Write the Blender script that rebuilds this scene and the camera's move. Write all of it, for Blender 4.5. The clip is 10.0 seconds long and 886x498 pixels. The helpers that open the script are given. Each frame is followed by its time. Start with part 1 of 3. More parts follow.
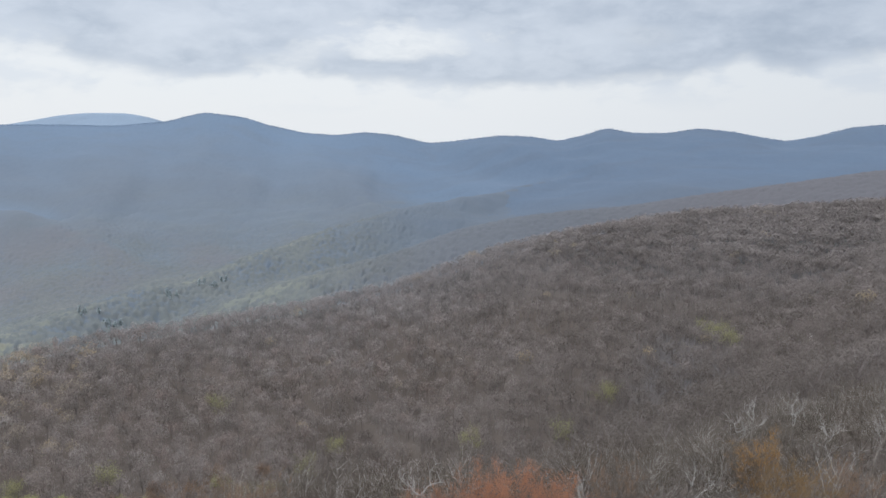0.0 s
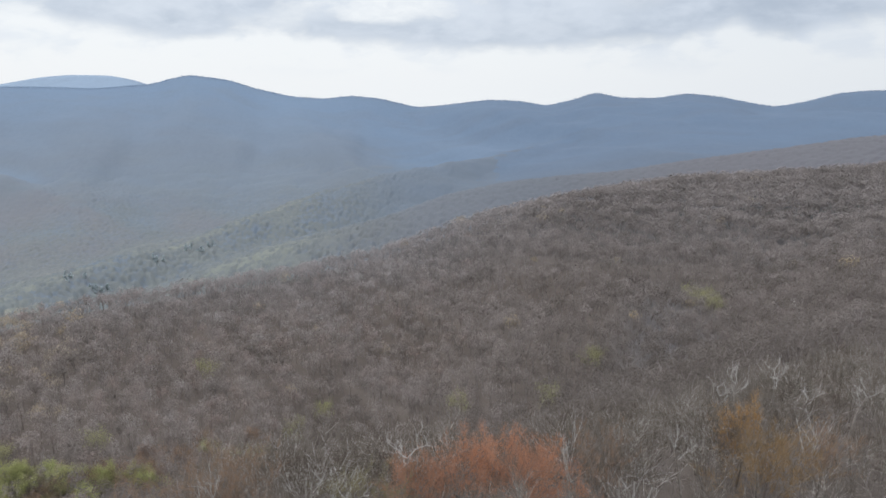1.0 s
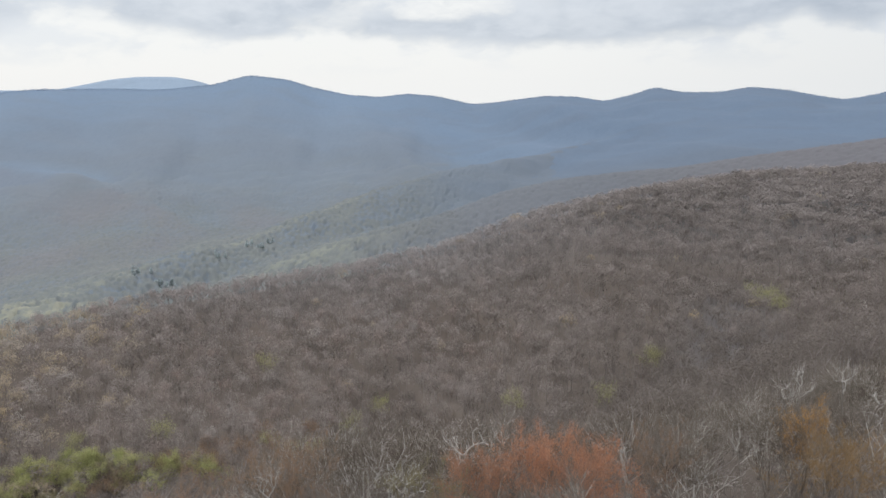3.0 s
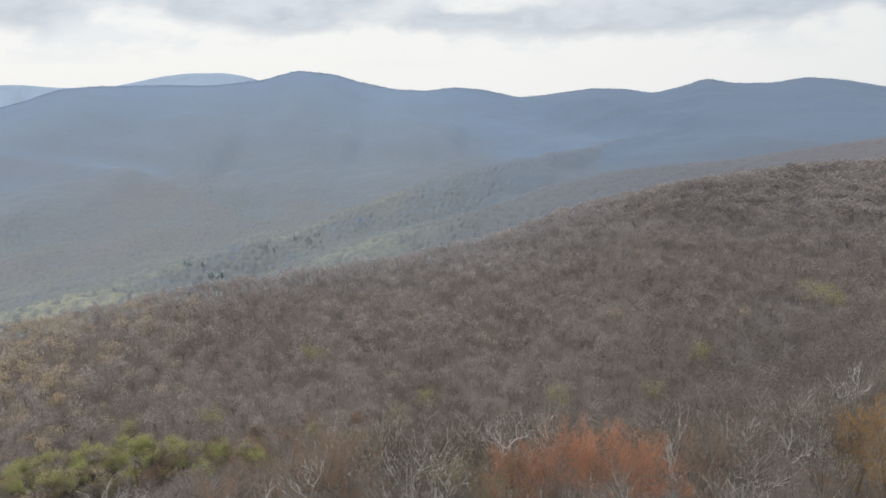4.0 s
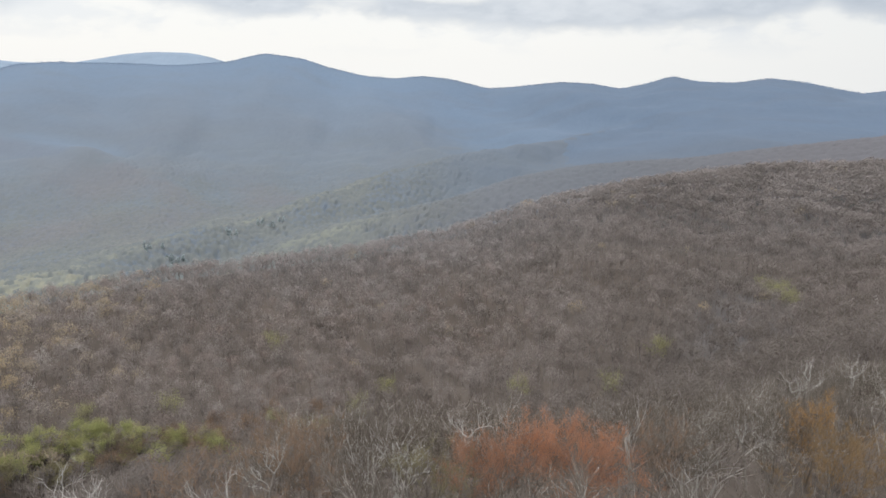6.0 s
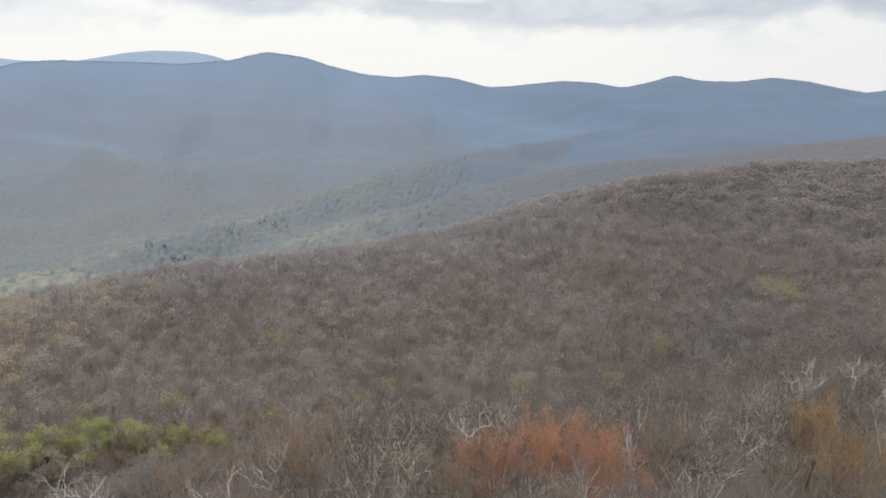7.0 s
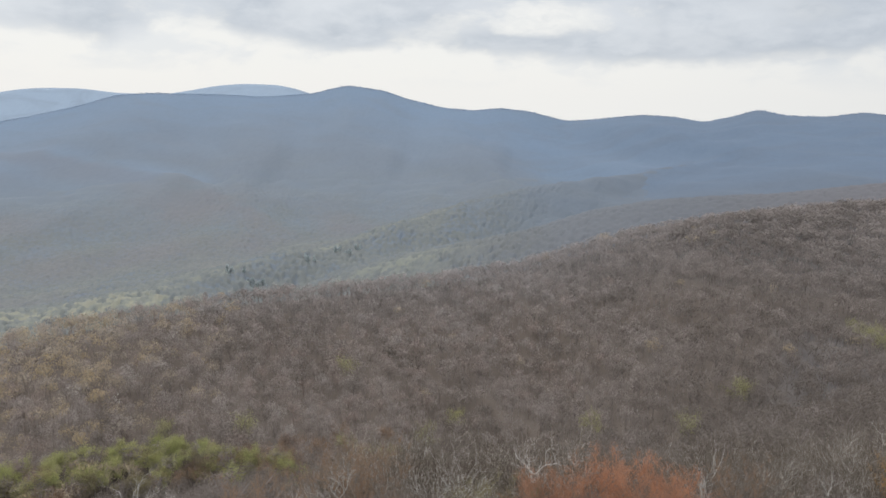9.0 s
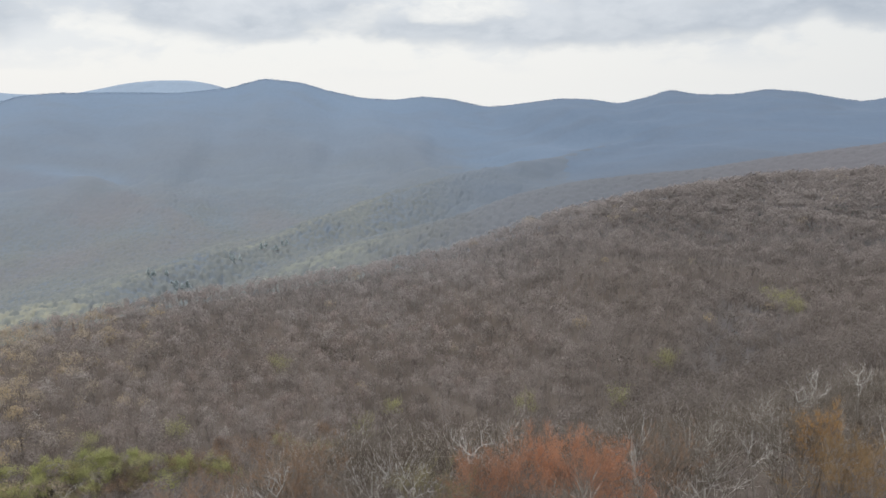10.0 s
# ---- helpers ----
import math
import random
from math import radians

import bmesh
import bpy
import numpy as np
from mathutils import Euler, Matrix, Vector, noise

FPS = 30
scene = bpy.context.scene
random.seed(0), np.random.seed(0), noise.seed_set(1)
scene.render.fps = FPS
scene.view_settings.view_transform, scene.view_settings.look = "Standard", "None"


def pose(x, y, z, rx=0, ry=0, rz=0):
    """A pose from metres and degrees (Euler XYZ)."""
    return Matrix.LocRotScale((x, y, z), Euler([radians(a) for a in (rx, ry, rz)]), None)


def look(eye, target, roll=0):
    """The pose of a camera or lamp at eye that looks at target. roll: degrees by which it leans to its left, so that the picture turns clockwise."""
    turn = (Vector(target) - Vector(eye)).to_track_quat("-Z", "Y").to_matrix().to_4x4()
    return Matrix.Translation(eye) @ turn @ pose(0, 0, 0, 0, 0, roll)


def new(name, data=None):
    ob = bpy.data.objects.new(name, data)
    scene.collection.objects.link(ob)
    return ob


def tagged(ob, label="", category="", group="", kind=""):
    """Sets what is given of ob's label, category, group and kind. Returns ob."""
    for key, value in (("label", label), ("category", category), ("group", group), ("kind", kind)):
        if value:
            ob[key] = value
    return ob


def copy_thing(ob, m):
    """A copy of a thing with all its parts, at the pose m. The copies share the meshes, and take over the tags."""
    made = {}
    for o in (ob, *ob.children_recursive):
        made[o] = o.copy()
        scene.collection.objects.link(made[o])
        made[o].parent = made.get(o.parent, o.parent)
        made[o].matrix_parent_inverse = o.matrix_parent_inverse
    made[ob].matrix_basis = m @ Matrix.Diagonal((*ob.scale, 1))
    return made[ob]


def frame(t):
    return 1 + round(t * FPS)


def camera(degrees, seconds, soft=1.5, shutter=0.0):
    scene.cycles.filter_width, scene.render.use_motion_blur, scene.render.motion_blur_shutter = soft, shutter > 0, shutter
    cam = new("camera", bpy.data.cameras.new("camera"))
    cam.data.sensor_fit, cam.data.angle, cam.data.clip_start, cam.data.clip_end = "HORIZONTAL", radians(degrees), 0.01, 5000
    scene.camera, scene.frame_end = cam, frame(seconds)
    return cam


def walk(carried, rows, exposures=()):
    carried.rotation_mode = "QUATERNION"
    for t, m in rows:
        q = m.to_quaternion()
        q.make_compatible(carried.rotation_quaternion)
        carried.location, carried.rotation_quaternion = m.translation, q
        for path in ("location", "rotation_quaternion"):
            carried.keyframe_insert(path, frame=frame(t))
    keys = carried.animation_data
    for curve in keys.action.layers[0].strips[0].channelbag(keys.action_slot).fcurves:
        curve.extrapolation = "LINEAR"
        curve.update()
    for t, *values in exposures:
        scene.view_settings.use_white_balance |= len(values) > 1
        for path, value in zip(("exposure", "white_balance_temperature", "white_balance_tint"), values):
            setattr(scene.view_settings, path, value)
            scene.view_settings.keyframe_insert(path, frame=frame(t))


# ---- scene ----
cam = camera(62.31, 10.0, soft=1.55)
PATH = [
    (0.0, pose(0.00, 0.00, 0.00, 80.00, 0.00, 0.00)),
    (0.5, pose(0.02, 0.09, 0.05, 78.62, -0.31, 0.25)),
    (1.0, pose(0.07, 0.10, 0.04, 77.28, -0.24, -0.91)),
    (1.5, pose(0.00, 0.07, 0.05, 76.05, -0.17, -1.08)),
    (2.0, pose(0.04, 0.06, 0.05, 77.09, 0.09, -0.27)),
    (2.5, pose(0.01, 0.04, 0.07, 76.90, -0.34, -0.49)),
    (3.0, pose(-0.01, -0.05, 0.13, 77.07, 0.54, 3.35)),
    (3.2, pose(-0.01, -0.05, 0.13, 77.14, 0.59, 4.63)),
    (4.3, pose(0.11, 0.05, -0.01, 76.37, 1.25, 6.97)),
    (4.5, pose(0.10, 0.05, -0.01, 76.24, 0.90, 6.29)),
    (5.0, pose(0.03, 0.01, -0.02, 76.29, -0.17, 4.67)),
    (5.5, pose(-0.03, -0.01, 0.00, 76.07, -0.82, 4.56)),
    (5.7, pose(-0.10, -0.02, 0.00, 75.95, -1.04, 4.56)),
    (6.8, pose(-0.09, -0.05, 0.11, 75.62, -0.44, 4.30)),
    (7.0, pose(-0.10, -0.07, 0.09, 75.72, -0.99, 4.66)),
    (7.5, pose(-0.14, -0.09, 0.11, 76.75, -0.01, 6.29)),
    (8.0, pose(-0.08, -0.06, 0.13, 77.55, -1.16, 9.94)),
    (8.5, pose(-0.08, -0.01, 0.06, 77.84, -1.28, 12.69)),
    (9.0, pose(0.15, 0.00, 0.07, 78.09, -1.13, 10.51)),
    (9.5, pose(0.12, 0.00, 0.03, 77.85, 0.66, 7.91)),
    (10.0, pose(0.39, -0.02, -0.12, 77.30, 0.68, 4.43)),
]
walk(cam, PATH, [(0.0, 0.01, 6130, 10), (1.0, 0.12, 6200, 10), (2.5, 0.12, 6400, 10), (4.5, 0.12, 6520, 10), (5.5, 0.17, 6540, 10), (7.5, 0.19, 6570, 10), (9.0, 0.07, 6560, 10), (10.0, 0.09, 6530, 10)])

# ---------------------------------------------------------------- sky and light
SUN_EL, SUN_AZ = 52.0, -50.0        # behind thin cloud, ahead and to the left of the view


def link(tree, a, b):
    tree.links.new(a, b)


def math_node(tree, op, a, b=None, c=None, clamp=False):
    n = tree.nodes.new("ShaderNodeMath")
    n.operation, n.use_clamp = op, clamp
    for i, v in enumerate((a, b, c)):
        if v is None:
            continue
        if isinstance(v, (int, float)):
            n.inputs[i].default_value = v
        else:
            link(tree, v, n.inputs[i])
    return n.outputs[0]


def noise_node(tree, vec, scale, detail=3.0, rough=0.5, distortion=0.0):
    n = tree.nodes.new("ShaderNodeTexNoise")
    n.inputs["Scale"].default_value = scale
    n.inputs["Detail"].default_value = detail
    n.inputs["Roughness"].default_value = rough
    n.inputs["Distortion"].default_value = distortion
    link(tree, vec, n.inputs["Vector"])
    return n.outputs["Fac"]


def mix_node(tree, fac, a, b, blend="MIX"):
    n = tree.nodes.new("ShaderNodeMix")
    n.data_type, n.blend_type = "RGBA", blend
    for sock, v in ((n.inputs[0], fac), (n.inputs[6], a), (n.inputs[7], b)):
        if isinstance(v, (int, float)):
            sock.default_value = v
        elif isinstance(v, tuple):
            sock.default_value = (*v, 1)
        else:
            link(tree, v, sock)
    return n.outputs[2]


def ramp_node(tree, fac, lo, hi):
    n = tree.nodes.new("ShaderNodeMapRange")
    n.interpolation_type = "SMOOTHSTEP"
    n.inputs[1].default_value, n.inputs[2].default_value = lo, hi
    link(tree, fac, n.inputs[0])
    return n.outputs[0]


# azimuth and elevation of the deck's lower edge, and gaps in it: azimuth, elevation, half width, half height, depth
DECK_EDGE = [(-60, 4), (-43, 4.1), (-39.6, 3.6), (-34.5, 3.2), (-32.5, 3.9), (-30.5, 4.6), (-27.5, 4.5), (-24.5, 3.6), (-18, 3.0), (-16.3, 3.1), (-14.6, 3.5), (-11.8, 3.7), (-10, 3.15), (-3.8, 2.8),
             (4.1, 2.4), (7, 2.45), (11.3, 2.6), (14.3, 2.95), (17.4, 3.05), (20.2, 3.7), (21.9, 4.15), (23.6, 3.4), (25.5, 3.2), (27.5, 4.0), (30.4, 4.1), (50, 3.5)]
DECK_GAPS = [(-2.6, 5.9, 7.0, 1.3, 1.0), (-8.5, 5.2, 3.0, 0.7, 0.5), (-12, 4.4, 3.0, 0.8, 0.5), (-30, 5.5, 3.5, 1.4, 0.8), (14, 5.9, 3.4, 0.9, 0.3)]


def build_world():
    world = bpy.data.worlds.new("overcast_sky")
    world.use_nodes = True
    scene.world = world
    tr = world.node_tree
    tr.nodes.clear()
    sky = tr.nodes.new("ShaderNodeTexSky")
    sky.sky_type, sky.sun_disc = "NISHITA", False
    sky.sun_elevation, sky.sun_rotation = radians(SUN_EL), radians(SUN_AZ)
    co = tr.nodes.new("ShaderNodeTexCoord")
    sep = tr.nodes.new("ShaderNodeSeparateXYZ")
    link(tr, co.outputs["Generated"], sep.inputs[0])
    x, y, z = sep.outputs
    az = math_node(tr, "ARCTAN2", x, y)
    el = math_node(tr, "ARCSINE", z)
    com = tr.nodes.new("ShaderNodeCombineXYZ")      # clouds are seen flattened near the skyline
    link(tr, math_node(tr, "MULTIPLY", az, 5.0), com.inputs[0])
    link(tr, math_node(tr, "MULTIPLY", el, 11.0), com.inputs[1])
    com.inputs[2].default_value = 3.7
    flat = com.outputs[0]
    big = noise_node(tr, flat, 1.2, 3.0, 0.5, 0.3)
    fine = noise_node(tr, flat, 2.6, 6.0, 0.55, 0.25)
    puff = noise_node(tr, flat, 7.0, 5.0, 0.6, 0.4)
    # lower edge of the cloud deck round the view
    edge = tr.nodes.new("ShaderNodeValToRGB")
    edge.color_ramp.interpolation = "EASE"
    stops = edge.color_ramp.elements
    while len(stops) < len(DECK_EDGE):
        stops.new(0.5)
    for stop, (a, e) in zip(stops, DECK_EDGE):
        v = radians(e) * 5
        stop.position, stop.color = (a + 60) / 110, (v, v, v, 1)
    link(tr, math_node(tr, "MULTIPLY_ADD", az, 180 / math.pi / 110, 60 / 110), edge.inputs[0])
    over = math_node(tr, "MULTIPLY_ADD", edge.outputs[0], -0.2, el)
    over = math_node(tr, "MULTIPLY_ADD", math_node(tr, "SUBTRACT", fine, 0.5), 0.030, over)
    over = math_node(tr, "MULTIPLY_ADD", math_node(tr, "SUBTRACT", puff, 0.5), 0.014, over)
    deck = ramp_node(tr, over, -0.010, 0.013)
    for a, e, wide, tall, depth in DECK_GAPS:           # brighter gaps in the deck
        da = math_node(tr, "DIVIDE", math_node(tr, "SUBTRACT", az, radians(a)), radians(wide))
        de = math_node(tr, "DIVIDE", math_node(tr, "SUBTRACT", el, radians(e)), radians(tall))
        d2 = math_node(tr, "ADD", math_node(tr, "MULTIPLY", da, da), math_node(tr, "MULTIPLY", de, de))
        d2 = math_node(tr, "MULTIPLY_ADD", math_node(tr, "SUBTRACT", fine, 0.5), 5.0, d2)
        d2 = math_node(tr, "MULTIPLY_ADD", math_node(tr, "SUBTRACT", puff, 0.5), 2.4, d2)
        gap = math_node(tr, "MULTIPLY", math_node(tr, "MULTIPLY", ramp_node(tr, d2, 1.5, -0.2), depth), math_node(tr, "MULTIPLY_ADD", puff, 1.3, 0.2), clamp=True)
        deck = math_node(tr, "MULTIPLY", deck, math_node(tr, "SUBTRACT", 1.0, gap))
    grey = mix_node(tr, ramp_node(tr, math_node(tr, "MULTIPLY_ADD", puff, 0.35, math_node(tr, "MULTIPLY", fine, 0.65)), 0.28, 0.75), (0.48, 0.53, 0.60), (0.66, 0.70, 0.755))
    grey = mix_node(tr, math_node(tr, "MULTIPLY", ramp_node(tr, big, 0.42, 0.68), 0.5), grey, (0.74, 0.77, 0.81))
    wisp = math_node(tr, "MULTIPLY", ramp_node(tr, fine, 0.46, 0.66), ramp_node(tr, el, 0.0, 0.05))
    band = mix_node(tr, wisp, (0.86, 0.865, 0.855), (0.77, 0.795, 0.82))
    clouds = mix_node(tr, deck, band, grey)
    # overhead the deck thins and the light comes through
    clouds = mix_node(tr, ramp_node(tr, el, 0.22, 0.8), clouds, (2.0, 2.04, 2.1))
    away = ramp_node(tr, az, -0.1, 0.75)
    clouds = mix_node(tr, math_node(tr, "MULTIPLY", away, 0.8), clouds, mix_node(tr, 1.0, clouds, (0.84, 0.86, 0.89), "MULTIPLY"))
    clear = mix_node(tr, 1.0, sky.outputs[0], (0.09, 0.09, 0.09), "MULTIPLY")
    total = mix_node(tr, 0.93, clear, clouds)
    bg = tr.nodes.new("ShaderNodeBackground")
    bg.inputs["Strength"].default_value = 1.0
    out = tr.nodes.new("ShaderNodeOutputWorld")
    link(tr, total, bg.inputs["Color"])
    link(tr, bg.outputs[0], out.inputs["Surface"])


build_world()
sun = new("sun", bpy.data.lights.new("sun", "SUN"))
sun.data.energy, sun.data.angle, sun.data.color = 0.8, radians(20), (1.0, 0.96, 0.9)
_a, _e = radians(SUN_AZ), radians(SUN_EL)
sun.matrix_world = look((300 * math.sin(_a) * math.cos(_e), 300 * math.cos(_a) * math.cos(_e), 300 * math.sin(_e)), (0, 0, 0))


# ---------------------------------------------------------------- materials
def surface(name, rough=0.9):
    m = bpy.data.materials.new(name)
    m.use_nodes = True
    tr = m.node_tree
    b = tr.nodes["Principled BSDF"]
    b.inputs["Roughness"].default_value = rough
    b.inputs["Specular IOR Level"].default_value = 0.15
    return m, tr, b


def position(tree):
    return tree.nodes.new("ShaderNodeNewGeometry").outputs["Position"]


def bump(tree, bsdf, height, strength, distance):
    n = tree.nodes.new("ShaderNodeBump")
    n.inputs["Strength"].default_value, n.inputs["Distance"].default_value = strength, distance
    link(tree, height, n.inputs["Height"])
    link(tree, n.outputs[0], bsdf.inputs["Normal"])


# after the leaf litter, each step holds more distance haze
GROUND_HAZE_COLOURS = [(0.12, 0.099, 0.084), (0.125, 0.124, 0.130), (0.136, 0.152, 0.172), (0.134, 0.182, 0.246), (0.225, 0.283, 0.352)]


def ground_woods():
    """Leaf litter under the bare woods close by; farther off the unbroken canopy, bluer by landform as painted distance
    haze.
    """
    m, tr, b = surface("wooded_ground", 0.95)
    p = position(tr)
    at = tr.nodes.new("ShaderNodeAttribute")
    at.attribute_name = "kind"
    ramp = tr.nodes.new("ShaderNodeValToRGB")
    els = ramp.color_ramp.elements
    while len(els) < len(GROUND_HAZE_COLOURS):
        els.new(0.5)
    for i, (e, c) in enumerate(zip(els, GROUND_HAZE_COLOURS)):
        e.position, e.color = i / (len(GROUND_HAZE_COLOURS) - 1), (*c, 1)
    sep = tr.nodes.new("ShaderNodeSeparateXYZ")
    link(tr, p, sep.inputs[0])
    down = tr.nodes.new("ShaderNodeMapping")          # large patches scaled to look even in the camera's view
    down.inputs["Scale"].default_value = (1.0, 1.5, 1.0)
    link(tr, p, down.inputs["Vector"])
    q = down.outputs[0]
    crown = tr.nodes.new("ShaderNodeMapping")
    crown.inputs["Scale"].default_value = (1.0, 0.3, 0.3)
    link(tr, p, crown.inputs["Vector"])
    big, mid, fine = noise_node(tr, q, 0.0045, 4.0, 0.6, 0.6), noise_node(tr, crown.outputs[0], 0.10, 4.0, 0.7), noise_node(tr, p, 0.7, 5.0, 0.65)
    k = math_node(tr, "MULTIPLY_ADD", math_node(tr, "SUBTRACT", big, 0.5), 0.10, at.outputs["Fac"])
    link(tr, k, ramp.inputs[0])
    # low ground is already leafing out
    low = ramp_node(tr, math_node(tr, "MULTIPLY_ADD", big, 160.0, sep.outputs[2]), -120.0, -260.0)
    closed = ramp_node(tr, at.outputs["Fac"], 0.2, 0.4)
    low = math_node(tr, "MULTIPLY", low, closed)
    c = mix_node(tr, math_node(tr, "MULTIPLY", low, 0.3), ramp.outputs[0], (0.122, 0.146, 0.150))
    # bare spurs, with distance haze blueing their colour
    bare = tr.nodes.new("ShaderNodeAttribute")
    bare.attribute_name = "bare"
    c = mix_node(tr, math_node(tr, "MULTIPLY", bare.outputs["Fac"], 0.75), c, (0.136, 0.150, 0.175))
    patch = noise_node(tr, q, 0.0035, 4.0, 0.6, 1.0)
    c = mix_node(tr, math_node(tr, "MULTIPLY", math_node(tr, "MULTIPLY", ramp_node(tr, patch, 0.45, 0.68), 0.25), closed), c, (0.134, 0.154, 0.184))
    c = mix_node(tr, math_node(tr, "MULTIPLY", ramp_node(tr, mid, 0.4, 0.75), 0.2), c, mix_node(tr, 1.0, c, (0.62, 0.66, 0.70), "MULTIPLY"))
    c = mix_node(tr, math_node(tr, "MULTIPLY", ramp_node(tr, fine, 0.35, 0.7), 0.3), c, mix_node(tr, 1.0, c, (0.55, 0.52, 0.5), "MULTIPLY"))
    side = math_node(tr, "DIVIDE", sep.outputs[0], sep.outputs[1])          # colour darkened eastwards, where thinner haze is painted in
    c = mix_node(tr, math_node(tr, "MULTIPLY", math_node(tr, "MULTIPLY", ramp_node(tr, side, -0.25, 0.2), closed), 0.95), c, mix_node(tr, 1.0, c, (0.73, 0.735, 0.76), "MULTIPLY"))
    link(tr, c, b.inputs["Base Color"])
    bump(tr, b, mid, 0.08, 6.0)
    return m


def round_twigs(tree, colour, share=0.42):
    """Fine round twigs take light from behind as well as from in front."""
    front, back, mix = tree.nodes.new("ShaderNodeBsdfDiffuse"), tree.nodes.new("ShaderNodeBsdfTranslucent"), tree.nodes.new("ShaderNodeMixShader")
    mix.inputs[0].default_value = share
    for n in (front, back):
        link(tree, colour, n.inputs["Color"])
    link(tree, front.outputs[0], mix.inputs[1])
    link(tree, back.outputs[0], mix.inputs[2])
    link(tree, mix.outputs[0], tree.nodes["Material Output"].inputs["Surface"])


def toned(name, colours, hazy_bare=None, twiggy=False, east=False):
    """Colour by each tree's own tone value, with a finer mottling; optionally tinted as bare woods with haze painted
    in.
    """
    m, tr, b = surface(name, 0.9)
    at = tr.nodes.new("ShaderNodeAttribute")
    at.attribute_name = "tone"
    ramp = tr.nodes.new("ShaderNodeValToRGB")
    els = ramp.color_ramp.elements
    while len(els) < len(colours):
        els.new(0.5)
    for i, (e, c) in enumerate(zip(els, colours)):
        e.position, e.color = i / (len(colours) - 1), (*c, 1)
    link(tr, at.outputs["Fac"], ramp.inputs[0])
    p = position(tr)
    patch = noise_node(tr, p, 0.012, 3.0, 0.55)
    c = mix_node(tr, math_node(tr, "MULTIPLY", ramp_node(tr, patch, 0.35, 0.68), 0.22), ramp.outputs[0], colours[1])
    fine = noise_node(tr, p, 0.9, 3.0, 0.6)
    c = mix_node(tr, math_node(tr, "MULTIPLY", ramp_node(tr, fine, 0.3, 0.75), 0.1), c, colours[1])
    if hazy_bare:
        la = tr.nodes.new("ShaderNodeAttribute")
        la.attribute_name = "hazy_bare"
        c = mix_node(tr, la.outputs["Fac"], c, hazy_bare)
    link(tr, c, b.inputs["Base Color"])
    if east:                # thinner haze to the east painted in as darker colour, as on the range
        sep = tr.nodes.new("ShaderNodeSeparateXYZ")
        link(tr, p, sep.inputs[0])
        side = math_node(tr, "DIVIDE", sep.outputs[0], sep.outputs[1])
        c = mix_node(tr, ramp_node(tr, side, -0.25, 0.2), c, mix_node(tr, 1.0, c, (0.78, 0.78, 0.80), "MULTIPLY"))
        link(tr, c, b.inputs["Base Color"])
    if twiggy:
        round_twigs(tr, c)
    return m


def bark(name, dark, light, scale=3.0, twiggy=False):
    m, tr, b = surface(name, 0.9)
    info = tr.nodes.new("ShaderNodeObjectInfo")
    p = position(tr)
    n1, n2 = noise_node(tr, p, scale, 5.0, 0.65), noise_node(tr, p, scale * 0.25, 3.0, 0.5)
    c = mix_node(tr, ramp_node(tr, n1, 0.3, 0.7), dark, light)
    c = mix_node(tr, math_node(tr, "MULTIPLY", ramp_node(tr, n2, 0.45, 0.7), 0.5), c, tuple(v * 0.55 for v in dark))
    c = mix_node(tr, math_node(tr, "MULTIPLY", info.outputs["Random"], 0.5), c, tuple(0.5 * (a + d) for a, d in zip(dark, light)))
    link(tr, c, b.inputs["Base Color"])
    bump(tr, b, n1, 0.6, 0.03)
    if twiggy:
        round_twigs(tr, c)
    return m


def foliage(name, one, two, three):
    m, tr, b = surface(name, 0.7)
    isl = tr.nodes.new("ShaderNodeNewGeometry").outputs["Random Per Island"]
    info = tr.nodes.new("ShaderNodeObjectInfo")
    c = mix_node(tr, isl, one, two)
    c = mix_node(tr, math_node(tr, "MULTIPLY", info.outputs["Random"], 0.6), c, three)
    link(tr, c, b.inputs["Base Color"])
    round_twigs(tr, c, 0.55)
    return m


GROUND = ground_woods()
SLOPE_COLOURS = [(0.150, 0.129, 0.112), (0.270, 0.234, 0.213), (0.322, 0.285, 0.264), (0.300, 0.240, 0.211), (0.370, 0.338, 0.314), (0.46, 0.365, 0.225)]
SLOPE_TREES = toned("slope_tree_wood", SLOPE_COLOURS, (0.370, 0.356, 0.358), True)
# blue and mauve entries have distance haze in them
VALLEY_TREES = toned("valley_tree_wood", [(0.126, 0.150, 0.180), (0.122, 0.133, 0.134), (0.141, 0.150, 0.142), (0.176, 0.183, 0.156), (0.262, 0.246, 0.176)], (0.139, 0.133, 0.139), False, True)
# treetop colour blued for distance haze
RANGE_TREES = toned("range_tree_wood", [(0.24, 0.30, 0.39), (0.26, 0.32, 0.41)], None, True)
BARK = bark("grey_brown_bark", (0.15, 0.127, 0.108), (0.32, 0.283, 0.245))
PALE = bark("bleached_wood", (0.34, 0.315, 0.285), (0.59, 0.557, 0.51), 1.5)
LIGHT_BARK = bark("light_grey_bark", (0.30, 0.27, 0.235), (0.60, 0.56, 0.50))
LIGHT_TWIGS = bark("light_twigs", (0.152, 0.128, 0.106), (0.275, 0.239, 0.203), 0.5, True)
TWIGS = bark("mauve_twigs", (0.097, 0.077, 0.061), (0.172, 0.140, 0.111), 0.5, True)
RED = foliage("red_buds", (0.55, 0.275, 0.16), (0.44, 0.23, 0.142), (0.45, 0.25, 0.165))
BRICK = foliage("brick_buds", (0.43, 0.235, 0.15), (0.34, 0.195, 0.13), (0.35, 0.21, 0.145))
GOLD = foliage("golden_buds", (0.45, 0.265, 0.105), (0.36, 0.22, 0.10), (0.36, 0.23, 0.115))
ORANGE = foliage("orange_buds", (0.33, 0.215, 0.105), (0.25, 0.175, 0.10), (0.24, 0.18, 0.12))
